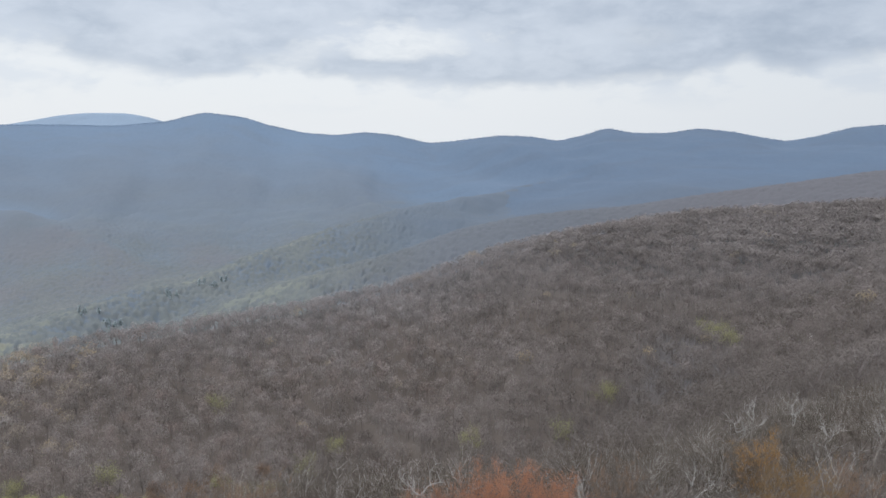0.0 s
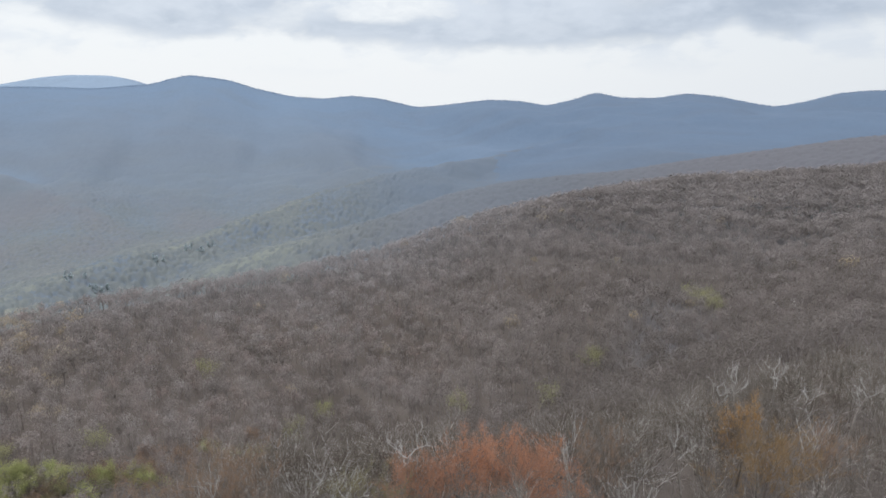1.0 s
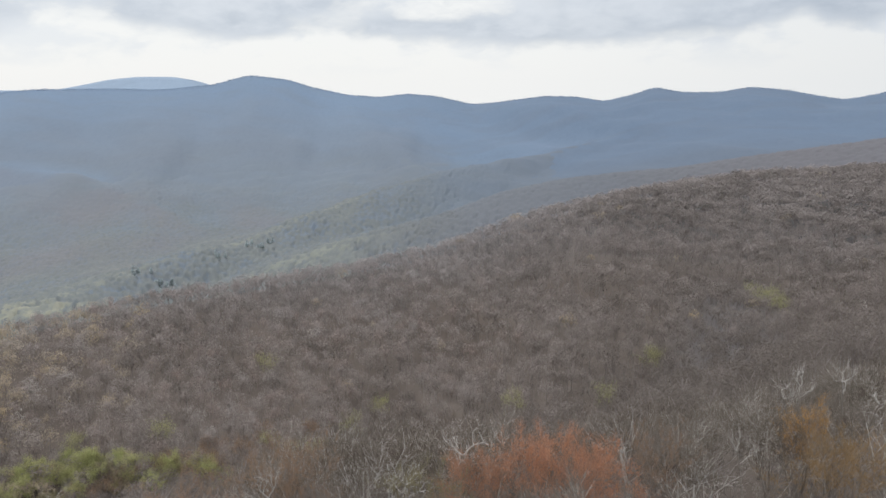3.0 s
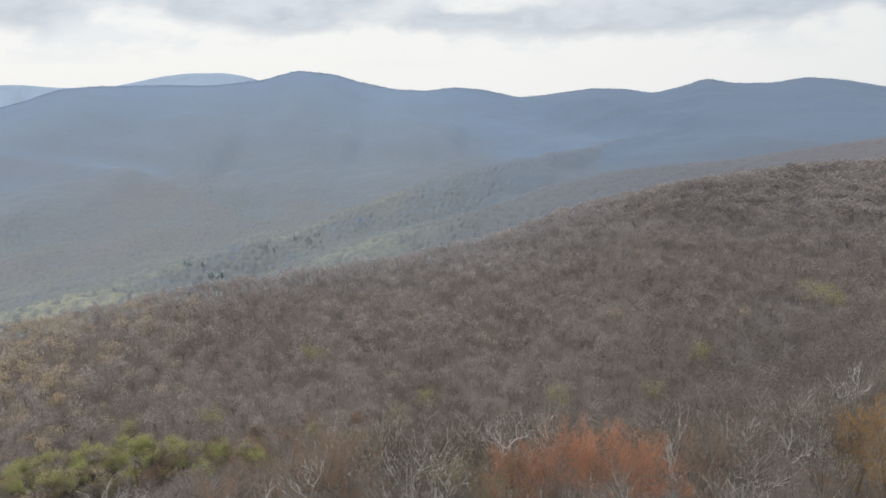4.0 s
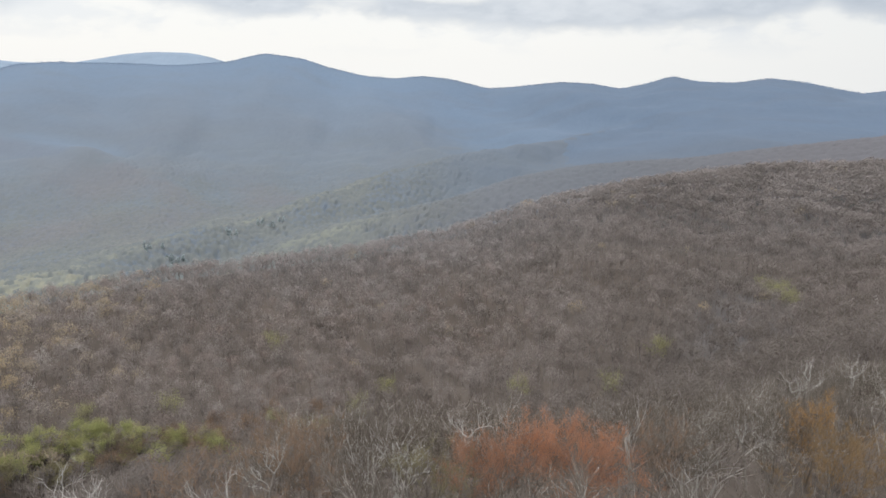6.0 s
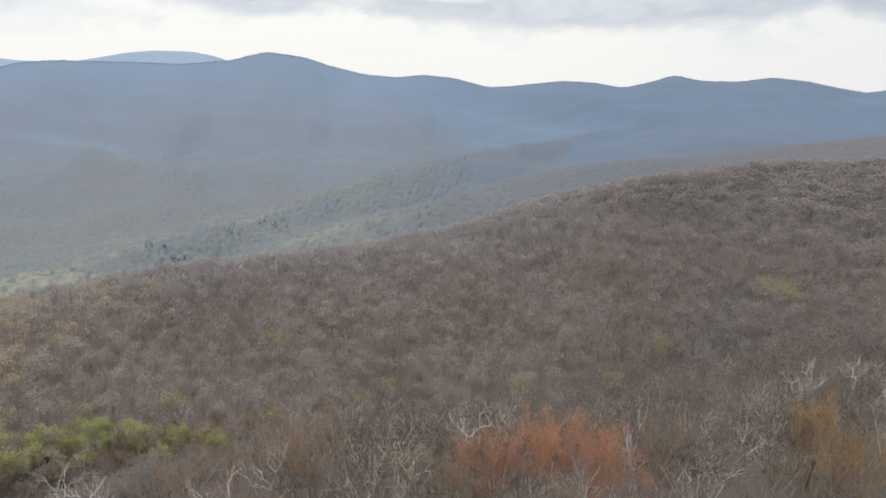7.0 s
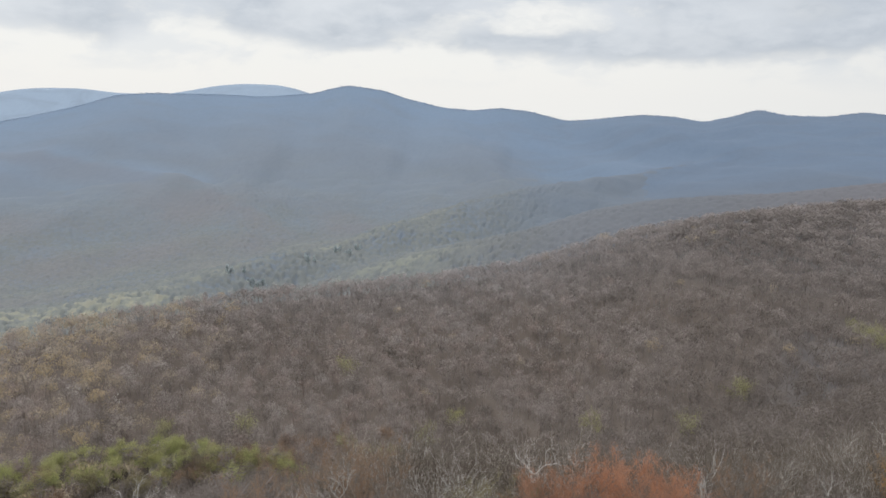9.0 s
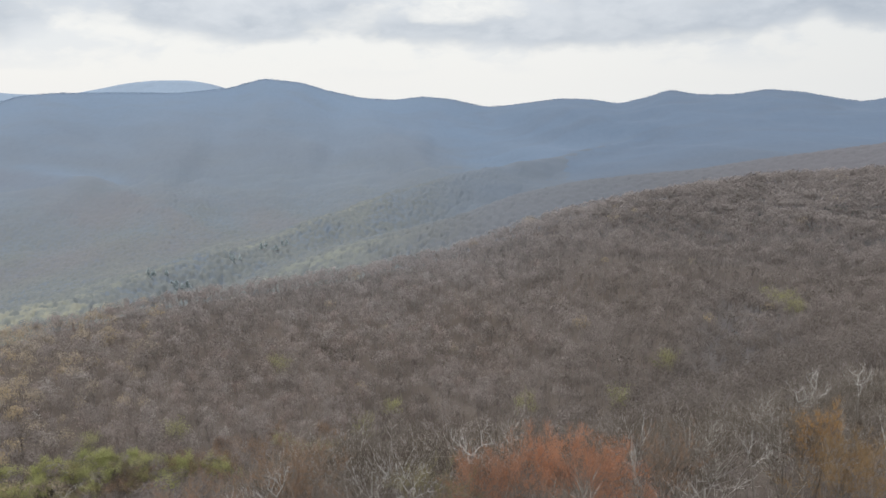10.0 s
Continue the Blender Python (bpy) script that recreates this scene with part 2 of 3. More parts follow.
RUSSET = foliage("russet_buds", (0.33, 0.22, 0.15), (0.26, 0.185, 0.135), (0.28, 0.205, 0.145))
SPRING = foliage("spring_leaves", (0.44, 0.45, 0.20), (0.35, 0.36, 0.165), (0.38, 0.36, 0.185))
FRESH = foliage("fresh_leaves", (0.40, 0.385, 0.20), (0.32, 0.315, 0.165), (0.34, 0.32, 0.185))
OLIVE = foliage("olive_buds", (0.28, 0.25, 0.145), (0.22, 0.20, 0.125), (0.25, 0.22, 0.14))
BLOSSOM = foliage("white_blossom", (0.75, 0.72, 0.68), (0.62, 0.58, 0.54), (0.70, 0.66, 0.62))
# needles paled to grey, with the valley's haze in the colour
CONIFER = foliage("conifer_needles", (0.40, 0.45, 0.46), (0.46, 0.50, 0.50), (0.46, 0.50, 0.51))


# ---------------------------------------------------------------- the lie of the land
def polar(az, r, z=None):
    a = radians(az)
    return (r * math.sin(a), r * math.cos(a)) if z is None else (r * math.sin(a), r * math.cos(a), z)


def crest(smooth, *knots):
    """A crest line seen round the eye: distance and ground height by azimuth, from the angle at which its tree tops stand; trees are about 11 m high."""
    k = np.array(knots)
    a = np.arange(-180, 180.01, 0.25)
    w = np.exp(-0.5 * (np.arange(-24, 25) / (4.0 * smooth)) ** 2)
    w /= w.sum()
    r, e = (np.convolve(np.pad(np.interp(a, k[:, 0], v), 24, "edge"), w, "valid") for v in (k[:, 1], k[:, 2]))
    return a, r, r * np.tan(np.radians(e)) - 11


OWN = np.array([(-60, -160, -10), (0, -10, -13), (6, 4, -15)], float)
SPUR = np.array([(-110, 5, -58), (-35, 35, -41.5), (-26, 42, -40), (-19, 46.5, -38), (-9, 51, -37), (0, 54, -37), (30, 74, -44.5), (60, 96, -49), (96, 150, -62), (150, 240, -82), (215, 350, -90), (300, 480, -92)], float)
HILL = crest(1.0, (-60, 380, -17.6), (-46, 400, -16.9), (-38, 420, -16.1), (-31, 440, -15.6), (-26, 460, -15.1), (-19, 480, -14.7), (-12.7, 500, -14.2), (-6, 520, -13.1), (-1.5, 540, -11.8),
             (2.1, 560, -10.45), (5.5, 585, -9.4), (9.5, 610, -8.4), (13.5, 650, -7.5), (19, 700, -6.45), (24.1, 735, -6.0), (29.4, 770, -5.35), (32, 785, -4.95), (45, 800, -4.3))
SECOND = crest(1.0, (-24, 820, -17.0), (-19.4, 830, -14.6), (-14.8, 840, -13.0), (-8.2, 850, -11.4), (-3.8, 860, -10.4), (0.7, 870, -8.6), (5.7, 885, -7.35), (10, 900, -6.8), (14.5, 910, -6.3), (18.2, 915, -5.55), (24, 920, -4.5), (27, 925, -3.95), (31, 930, -3.1), (45, 940, -2.4))
LOW = crest(1.0, (-60, 800, -15.5), (-45, 800, -15.6), (-32, 850, -14.5), (-28.5, 900, -13.6), (-24.8, 970, -12.9), (-19.2, 1080, -11.7), (-14.6, 1200, -10.3), (-9.9, 1350, -8.5), (-4.6, 1500, -7.3), (0.7, 1650, -6.0), (8, 2000, -4.4), (14, 2500, -3.2))
SIDE = crest(1.0, (-52, 3000, -3.0), (-40, 2700, -4.3), (-30.6, 2300, -5.8), (-28.7, 2180, -6.5), (-26.7, 2080, -7.5), (-25, 1980, -8.7), (-23.7, 1880, -9.9), (-22.5, 1800, -10.7), (-20, 1700, -14))
RANGE_R, FAR_R = 3500.0, 4650.0
SKYLINE = [(-60, -2), (-50, -3), (-43, -2.6), (-39, -1.8), (-36.4, -1.15), (-34, -.38), (-31.7, -.22), (-30, -.24), (-27, -.25), (-24, -.35), (-20.3, -.03), (-19, .33), (-17.8, .62), (-15, .28), (-13.2, -.32), (-10.5, -.92), (-8.2, -1.08), (-6.2, -.86), (-4, -1.03), (-1.1, -1.71), (.7, -1.57), (4.4, -1.12), (6.8, -1.2), (8.8, -1.53), (10.7, -1.1), (12.4, -.53), (14.3, -.9), (16.8, -.91), (19, -.55), (21.6, -.82), (23, -1.12), (24.9, -1.43), (26.9, -1.02), (28.9, -.42), (31.2, -.22), (36, -.6), (45, -.4)]
BEYOND = [(-60, -1), (-50, -1.4), (-43.2, -.8), (-39.8, -.2), (-38.4, -.1), (-36.3, -.1), (-34, -.36), (-31, -.42), (-29.2, -.1), (-27.3, .28), (-25.5, .46), (-23, .44), (-21.5, .16), (-19.5, -.5), (-14, -2.2), (45, -2.2)]


def profile(knots):
    a = np.arange(-180, 180.01, 0.1)
    k = np.array(knots)
    e = np.interp(a, k[:, 0], k[:, 1])
    w = np.exp(-0.5 * (np.arange(-15, 16) / 3.0) ** 2)
    e = np.convolve(np.pad(e, 15, "edge"), w / w.sum(), "valid")
    return a, e


SKY_A, SKY_E = profile(SKYLINE)
BEY_A, BEY_E = profile(BEYOND)


def waves(x, y, wavelength, seed, octaves=3):
    """Smooth rolling relief, about -1 to 1."""
    rng = np.random.RandomState(seed)
    out, amp, total = np.zeros_like(x), 1.0, 0.0
    for _ in range(octaves):
        part_sum = np.zeros_like(x)
        for _ in range(5):
            a, ph, f = rng.uniform(0, 2 * np.pi), rng.uniform(0, 2 * np.pi), rng.uniform(0.7, 1.3)
            part_sum += np.sin((x * np.cos(a) + y * np.sin(a)) * 2 * np.pi * f / wavelength + ph)
        out += amp * part_sum / 2.5
        total += amp
        amp, wavelength = amp * 0.5, wavelength * 0.5
    return out / total


def ridge(x, y, line, near, far, rounding):
    """Height of a ridge: its crest line, falling away on the eye's side and on the far side."""
    best = np.full(x.shape, 1e18)
    z = np.zeros_like(x)
    for p, q in zip(line[:-1], line[1:]):
        d = q - p
        t = np.clip(((x - p[0]) * d[0] + (y - p[1]) * d[1]) / (d[0] ** 2 + d[1] ** 2), 0, 1)
        cx, cy = p[0] + t * d[0], p[1] + t * d[1]
        s = np.hypot(x - cx, y - cy)
        inner = np.hypot(x, y) < np.hypot(cx, cy)
        h = p[2] + t * d[2] - np.where(inner, near, far) * (np.sqrt(s * s + rounding ** 2) - rounding)
        closer = s < best
        z = np.where(closer, h, z)
        best = np.minimum(best, s)
    return z


def ring(r, az, line, near, far, rounding):
    """Height of a ridge that lies across the view: its crest, falling away towards the eye and beyond."""
    a, cr, cz = line
    d = r - np.interp(az, a, cr)
    return np.interp(az, a, cz) - np.where(d < 0, near, far) * (np.sqrt(d * d + rounding ** 2) - rounding)


def smax(a, b, k):
    h = np.clip(0.5 + 0.5 * (a - b) / k, 0, 1)
    return b * (1 - h) + a * h + k * h * (1 - h)


def far_spurs(x, y):
    """Spurs and hollows that run down the slopes of the range: 1 on a spur's back, -1 in a hollow."""
    return np.clip(1.15 - 2.3 * np.abs(waves(x * 0.9 + y * 0.3, y * 0.2, 1250, 12, 2)) + 0.3 * waves(x, y, 300, 13), -1, 1)


def land(x, y):
    """Ground height, and the landform's step of painted distance haze: 0 near slopes, 0.5 valley, 0.75 range, 1 far
    range.
    """
    x, y = np.asarray(x, float), np.asarray(y, float)
    r, az = np.hypot(x, y), np.degrees(np.arctan2(x, y))
    near = smax(ridge(x, y, OWN, 0.62, 0.62, 6), ridge(x, y, SPUR, 0.62, 0.62, 10), 6)
    fade = np.clip((r - 150) / 150, 0, 1) * np.clip((np.interp(az, HILL[0], HILL[1]) - r) / 140, 0.15, 1)
    gullies = np.abs(waves(x + 0.5 * y, 0.35 * y - 0.2 * x, 130, 3, 2))
    hill = ring(r, az, HILL, 0.10, 0.36, 25) + (3.0 * waves(x, y, 160, 4) - 13.0 * gullies + 4.5) * fade * np.clip((680 - r) / 250, 0.12, 1)
    near = smax(near, hill, 14)
    second = ring(r, az, SECOND, 0.26, 0.22, 30)
    low = ring(r, az, LOW, 0.22, 0.22, 40) + 8 * waves(x, y, 260, 5)
    side = ring(r, az, SIDE, 0.24, 0.24, 60) + 22 * waves(x + 0.3 * y, 0.5 * y, 420, 6)
    lift = np.clip((az + 16) / 36, 0, 1)
    floor_z = -345 + 205 * lift * lift * (3 - 2 * lift) + 16 * waves(x + 0.4 * y, 0.4 * y, 420, 8)
    valley = smax(smax(second, low, 14), smax(side, floor_z, 40), 25)
    top = RANGE_R * np.tan(np.radians(np.interp(az, SKY_A, SKY_E))) - 5
    s = np.clip((RANGE_R - r) / 1750, 0, 1)
    fold = far_spurs(x, y)
    rng = floor_z + (top - floor_z) * (1 - s) ** 1.2 + 34 * fold * np.sin(np.pi * s) ** 1.3
    rng = np.where(r > RANGE_R, top - 240 * np.clip((r - RANGE_R) / 500, 0, 1), rng)
    far = FAR_R * np.tan(np.radians(np.interp(az, BEY_A, BEY_E) + 0.08)) - 5 - 0.35 * np.abs(FAR_R - r)
    z = smax(near, valley, 12)
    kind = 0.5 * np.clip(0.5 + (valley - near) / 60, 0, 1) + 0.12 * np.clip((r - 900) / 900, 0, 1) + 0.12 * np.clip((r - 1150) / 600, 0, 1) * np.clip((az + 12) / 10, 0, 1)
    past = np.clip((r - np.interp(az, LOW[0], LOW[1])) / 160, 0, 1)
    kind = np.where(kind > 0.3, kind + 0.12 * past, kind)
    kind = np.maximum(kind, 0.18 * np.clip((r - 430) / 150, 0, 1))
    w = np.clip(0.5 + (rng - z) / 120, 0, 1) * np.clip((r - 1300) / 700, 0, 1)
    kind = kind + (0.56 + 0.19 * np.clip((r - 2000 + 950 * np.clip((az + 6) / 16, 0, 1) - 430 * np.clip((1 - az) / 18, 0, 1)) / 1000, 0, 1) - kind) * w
    z = np.where(r > RANGE_R - 60, np.maximum(z, rng), smax(z, rng, 25))
    beyond = (far > z) & (r > RANGE_R + 100)
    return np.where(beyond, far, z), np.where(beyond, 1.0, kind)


def bareness(x, y):
    """The side spur across the valley and the backs of the far spurs are still bare and brown."""
    r, az = np.hypot(x, y), np.degrees(np.arctan2(x, y))
    d = (r - np.interp(az, SIDE[0], SIDE[1])) / 420
    side = np.exp(-d * d) * np.clip(0.4 - 8 * d, 0, 1) * np.clip((-21 - az) / 4, 0, 1) * np.clip(1 + waves(x, y, 300, 71), 0.3, 1)
    backs = np.clip(0.5 + 0.6 * far_spurs(x, y), 0, 1) * np.clip((r - np.interp(az, LOW[0], LOW[1])) / 200, 0, 1) * np.clip((2500 - r) / 800, 0, 1) * np.clip((-2 - az) / 16, 0, 1)
    return np.maximum(0.9 * side, 0.3 * backs)


def build_ground():
    az = np.concatenate([np.arange(-180, -52, 4.0), np.arange(-52, 42, 0.3), np.arange(42, 180, 4.0)])
    r = np.concatenate([[0.002, 1.0], 5 * 1.03 ** np.arange(258)])
    r = np.sort(np.concatenate([r[r < 4960], [RANGE_R, RANGE_R - 25, RANGE_R + 25, FAR_R, 4960]]))
    A, Rr = np.meshgrid(np.radians(az), r)
    x, y = Rr * np.sin(A), Rr * np.cos(A)
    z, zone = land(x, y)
    nr, na = x.shape
    verts = np.stack([x, y, z], -1).reshape(-1, 3)
    i, j = np.meshgrid(np.arange(nr - 1), np.arange(na), indexing="ij")
    j2 = (j + 1) % na
    faces = np.stack([i * na + j, i * na + j2, (i + 1) * na + j2, (i + 1) * na + j], -1).reshape(-1, 4)
    me = bpy.data.meshes.new("ground")
    me.from_pydata(verts.tolist(), [], faces[:, ::-1].tolist())
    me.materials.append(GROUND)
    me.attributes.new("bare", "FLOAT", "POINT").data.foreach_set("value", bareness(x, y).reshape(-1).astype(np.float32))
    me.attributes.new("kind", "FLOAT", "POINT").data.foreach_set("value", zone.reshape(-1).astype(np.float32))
    me.polygons.foreach_set("use_smooth", np.ones(len(faces), bool))
    me.update()
    return tagged(new("ground", me), "wooded mountain ground with ridges, ravine and a far range blued by painted haze", "ground", kind="structure")


build_ground()


# ---------------------------------------------------------------- trees
def mesh_of(name, tris, material, tone=None, hazy_bare=None):
    """One mesh from an (n, 3, 3) array of triangles."""
    tris = np.asarray(tris, np.float32)
    n = len(tris)
    me = bpy.data.meshes.new(name)
    me.vertices.add(3 * n)
    me.vertices.foreach_set("co", tris.reshape(-1))
    me.loops.add(3 * n)
    me.loops.foreach_set("vertex_index", np.arange(3 * n, dtype=np.int32))
    me.polygons.add(n)
    me.polygons.foreach_set("loop_start", np.arange(0, 3 * n, 3, dtype=np.int32))
    if tone is not None:
        me.attributes.new("tone", "FLOAT", "POINT").data.foreach_set("value", np.repeat(tone, 3).astype(np.float32))
    if hazy_bare is not None:
        me.attributes.new("hazy_bare", "FLOAT", "POINT").data.foreach_set("value", np.repeat(hazy_bare, 3).astype(np.float32))
    me.materials.append(material)
    me.update(calc_edges=True)
    me.validate()
    return me


def unit(v):
    return v / np.maximum(np.linalg.norm(v, axis=-1, keepdims=True), 1e-9)


def slivers(rng, base, way, length, width):
    """Thin pointed twigs, one triangle each."""
    side = unit(np.cross(way, rng.normal(size=way.shape)))
    return np.stack([base - side * width[:, None] / 2, base + side * width[:, None] / 2, base + way * length[:, None]], 1)


def prism(p, q, rp, rq, sides=3):
    ax = unit(q - p)
    u = unit(np.cross(ax, np.array([0.3, 0.5, 0.81])))
    v = np.cross(ax, u)
    out = []
    for k in range(sides):
        a, b = 2 * np.pi * k / sides, 2 * np.pi * (k + 1) / sides
        ua, ub = u * np.cos(a) + v * np.sin(a), u * np.cos(b) + v * np.sin(b)
        out += [(p + ua * rp, p + ub * rp, q + ub * rq), (p + ua * rp, q + ub * rq, q + ua * rq)]
    return out


def sketch_tree(seed, twigs, twig_len, twig_w, spread=0.36, limbs=5):
    """A bare tree 1 unit high, for woods seen from afar."""
    rng = np.random.RandomState(seed)
    tris = []
    if limbs:
        lean = np.array([rng.uniform(-.05, .05), rng.uniform(-.05, .05), 0.62])
        tris += prism(np.zeros(3), lean, 0.019, 0.011)
        for _ in range(limbs):
            h = rng.uniform(0.35, 0.62)
            a = rng.uniform(0, 2 * np.pi)
            d = unit(np.array([np.cos(a) * rng.uniform(.3, 1), np.sin(a) * rng.uniform(.3, 1), 1.0]))
            p = lean * h / 0.62
            L = rng.uniform(0.25, 0.42)
            side = unit(np.cross(d, rng.normal(size=3))) * 0.014
            tris.append((p - side, p + side, p + d * L))
    n = twigs
    lobes = 5                                              # each crown is a few rounded heads of twigs
    la = rng.uniform(0, 2 * np.pi) + np.arange(lobes) * 2 * np.pi / (lobes - 1)
    heads = np.stack([np.cos(la) * 0.5, np.sin(la) * 0.5, rng.uniform(-0.25, 0.2, lobes)], 1)
    heads[0] = (0, 0, 0.36)
    pick = rng.randint(0, lobes, n)
    dirs = unit(rng.normal(size=(n, 3)) + [0, 0, 0.42])
    spots = heads[pick] + dirs * (rng.uniform(0.55, 1.0, n) * (0.62 + 0.12 * np.sin(pick * 2.1 + seed)))[:, None]
    base = np.array([0, 0, 0.60]) + spots * np.array([spread, spread, 0.36])
    skin = unit(unit(spots) + dirs + [0, 0, 0.15])
    way = rng.normal(size=(n, 3)) + [0, 0, 0.9]
    way = unit(way - skin * (way * skin).sum(1)[:, None] * 0.85)
    side = unit(np.cross(way, skin + 0.5 * rng.normal(size=(n, 3))))
    L, w = rng.uniform(0.6, 1.3, n)[:, None] * twig_len, rng.uniform(0.7, 1.3, n)[:, None] * twig_w / 2
    base = base - way * L * 0.4
    tw = np.stack([base - side * w, base + side * w, base + way * L], 1)
    return np.concatenate([np.array(tris).reshape(-1, 3, 3), tw]), len(tris)


def plant_many(name, kinds, x, y, z, height, width, tone, material, seed, hazy_bare=None):
    rng = np.random.RandomState(seed)
    pick, turn = rng.randint(0, len(kinds), len(x)), rng.uniform(0, 2 * np.pi, len(x))
    tris, tones, hazy_bares = [], [], []
    hazy_bare = np.zeros(len(x)) if hazy_bare is None else hazy_bare
    for k, (kind_tris, wood) in enumerate(kinds):
        s = np.where(pick == k)[0]
        if not len(s):
            continue
        c, sn = np.cos(turn[s])[:, None, None], np.sin(turn[s])[:, None, None]
        w, h = width[s][:, None, None], height[s][:, None, None]
        px, py, pz = kind_tris[None, :, :, 0], kind_tris[None, :, :, 1], kind_tris[None, :, :, 2]
        t = np.stack([(px * c - py * sn) * w + x[s][:, None, None], (px * sn + py * c) * w + y[s][:, None, None], pz * h + z[s][:, None, None]], -1)
        tris.append(t.reshape(-1, 3, 3))
        each = np.repeat(tone[s][:, None], len(kind_tris), 1)          # trunks and limbs are paler than the twigs
        each[:, :wood] = np.where(each[:, :wood] < 0.82, 0.3 + 0.5 * each[:, :wood], 0.45)
        tones.append(each.reshape(-1))
        hazy_bares.append(np.repeat(hazy_bare[s], len(kind_tris)))
    return new(name, mesh_of(name, np.concatenate(tris), material, np.concatenate(tones), np.concatenate(hazy_bares)))


def scatter(rng, spacing, r0, r1, a0, a1):
    """Jittered plots over a sector of the land."""
    g = np.arange(-r1, r1, spacing)
    X, Y = np.meshgrid(g, np.arange(0 if a0 > -90 else -r1, r1, spacing))
    X = (X + rng.uniform(-.5, .5, X.shape) * spacing).ravel()
    Y = (Y + rng.uniform(-.5, .5, Y.shape) * spacing).ravel()
    r, a = np.hypot(X, Y), np.degrees(np.arctan2(X, Y))
    ok = (r > r0) & (r < r1) & (a > a0) & (a < a1)
    return X[ok], Y[ok]


NEAR_R = 165.0


def slope_plots():
    """Where the trees of the near hillside stand, with height and tone."""
    rng = np.random.RandomState(21)
    x, y = scatter(rng, 6.1, 70, 840, -49, 37)
    z, kind = land(x, y)
    r, az = np.hypot(x, y), np.degrees(np.arctan2(x, y))
    ok = (kind < 0.3) & ((r > NEAR_R) | (z < -64)) & (r < np.interp(az, HILL[0], HILL[1]) + 30)
    x, y, z, r, az = x[ok], y[ok], z[ok], r[ok], az[ok]
    h = rng.uniform(7.5, 14.5, len(x))
    tone = np.clip(0.36 + 0.22 * rng.normal(size=len(x)) + 0.15 * waves(x, y, 110, 31) + 0.12 * waves(0.35 * x + y, y - 2.5 * x, 260, 35), 0, 0.8)
    leafing = rng.rand(len(x)) < 0.004 + 0.75 * np.clip((-25.5 - az) / 10, 0, 1) * np.clip((r - 270) / 110, 0, 1)
    # darker at the spur's foot, in place of shade, and towards the east
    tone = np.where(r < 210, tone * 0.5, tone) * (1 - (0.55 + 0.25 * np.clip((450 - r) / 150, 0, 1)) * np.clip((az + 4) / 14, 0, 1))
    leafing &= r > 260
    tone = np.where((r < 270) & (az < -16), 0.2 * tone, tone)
    tone = np.where(leafing, rng.uniform(0.85, 1.0, len(x)), tone)
    grove = np.degrees(np.arctan2(z + h, r))          # the leafing trees on the ravine's floor
    grove = (grove < -25.3) & (grove > -28.2) & (az < -24) & (r > 180) & (rng.rand(len(x)) < 0.2)
    tone = np.where(grove, rng.uniform(0.9, 1.0, len(x)), tone)
    # greyed with distance, painting haze towards the hill's crest
    hazy_bare = 0.72 * np.clip((r - 380) / 240, 0, 1) * (1 - 0.8 * np.clip((az + 4) / 14, 0, 1)) * (1 - 0.6 * leafing)
    return x, y, z - 0.3, h, h * rng.uniform(.8, 1.2, len(x)) * (1 + 0.4 * np.clip((r - 480) / 120, 0, 1)), tone, hazy_bare, r


def build_slope_woods():
    x, y, z, h, w, tone, hazy_bare, r = slope_plots()
    bands = (("spur_foot_woods", 0, 210, 260, 0.10, 0.0125, "leafless grey-brown trees on the steep foot of the spur"),
             ("ravine_woods", 210, 360, 230, 0.095, 0.021, "leafless grey-brown hardwood forest in the ravine"),
             ("slope_woods", 360, 560, 125, 0.11, 0.033, "leafless grey-brown hardwood forest covering the near hillside"),
             ("hilltop_woods", 560, 900, 75, 0.13, 0.052, "leafless hardwood forest on the hill's crest, greyed by painted haze"))
    for i, (name, r0, r1, twigs, length, width, words) in enumerate(bands):
        s = (r >= r0) & (r < r1)
        kinds = [sketch_tree(k + 20 * i, twigs, length, width, 0.33 + 0.1 * (k % 5) / 4, 7) for k in range(12)]
        ob = plant_many(name, kinds, x[s], y[s], z[s], h[s], w[s], tone[s], SLOPE_TREES, 5 + i, hazy_bare[s])
        tagged(ob, words, "forest", kind="stuff")


def build_brush():
    rng = np.random.RandomState(27)
    x, y = scatter(rng, 2.6, 28, 130, -41, 38)
    z, _ = land(x, y)
    ok = z >= -66
    x, y, z = x[ok], y[ok], z[ok]
    h = rng.uniform(2.0, 4.6, len(x))
    kinds = [sketch_tree(s + 80, 60, 0.22, 0.014, .42, 3) for s in range(8)]
    tone = np.clip(0.10 + 0.12 * rng.normal(size=len(x)), 0, 0.6)
    ob = plant_many("brush", kinds, x, y, z - 0.5, h, h, tone, SLOPE_TREES, 9)
    tagged(ob, "tangled leafless brush under the trees of the spur", "brush", kind="stuff")


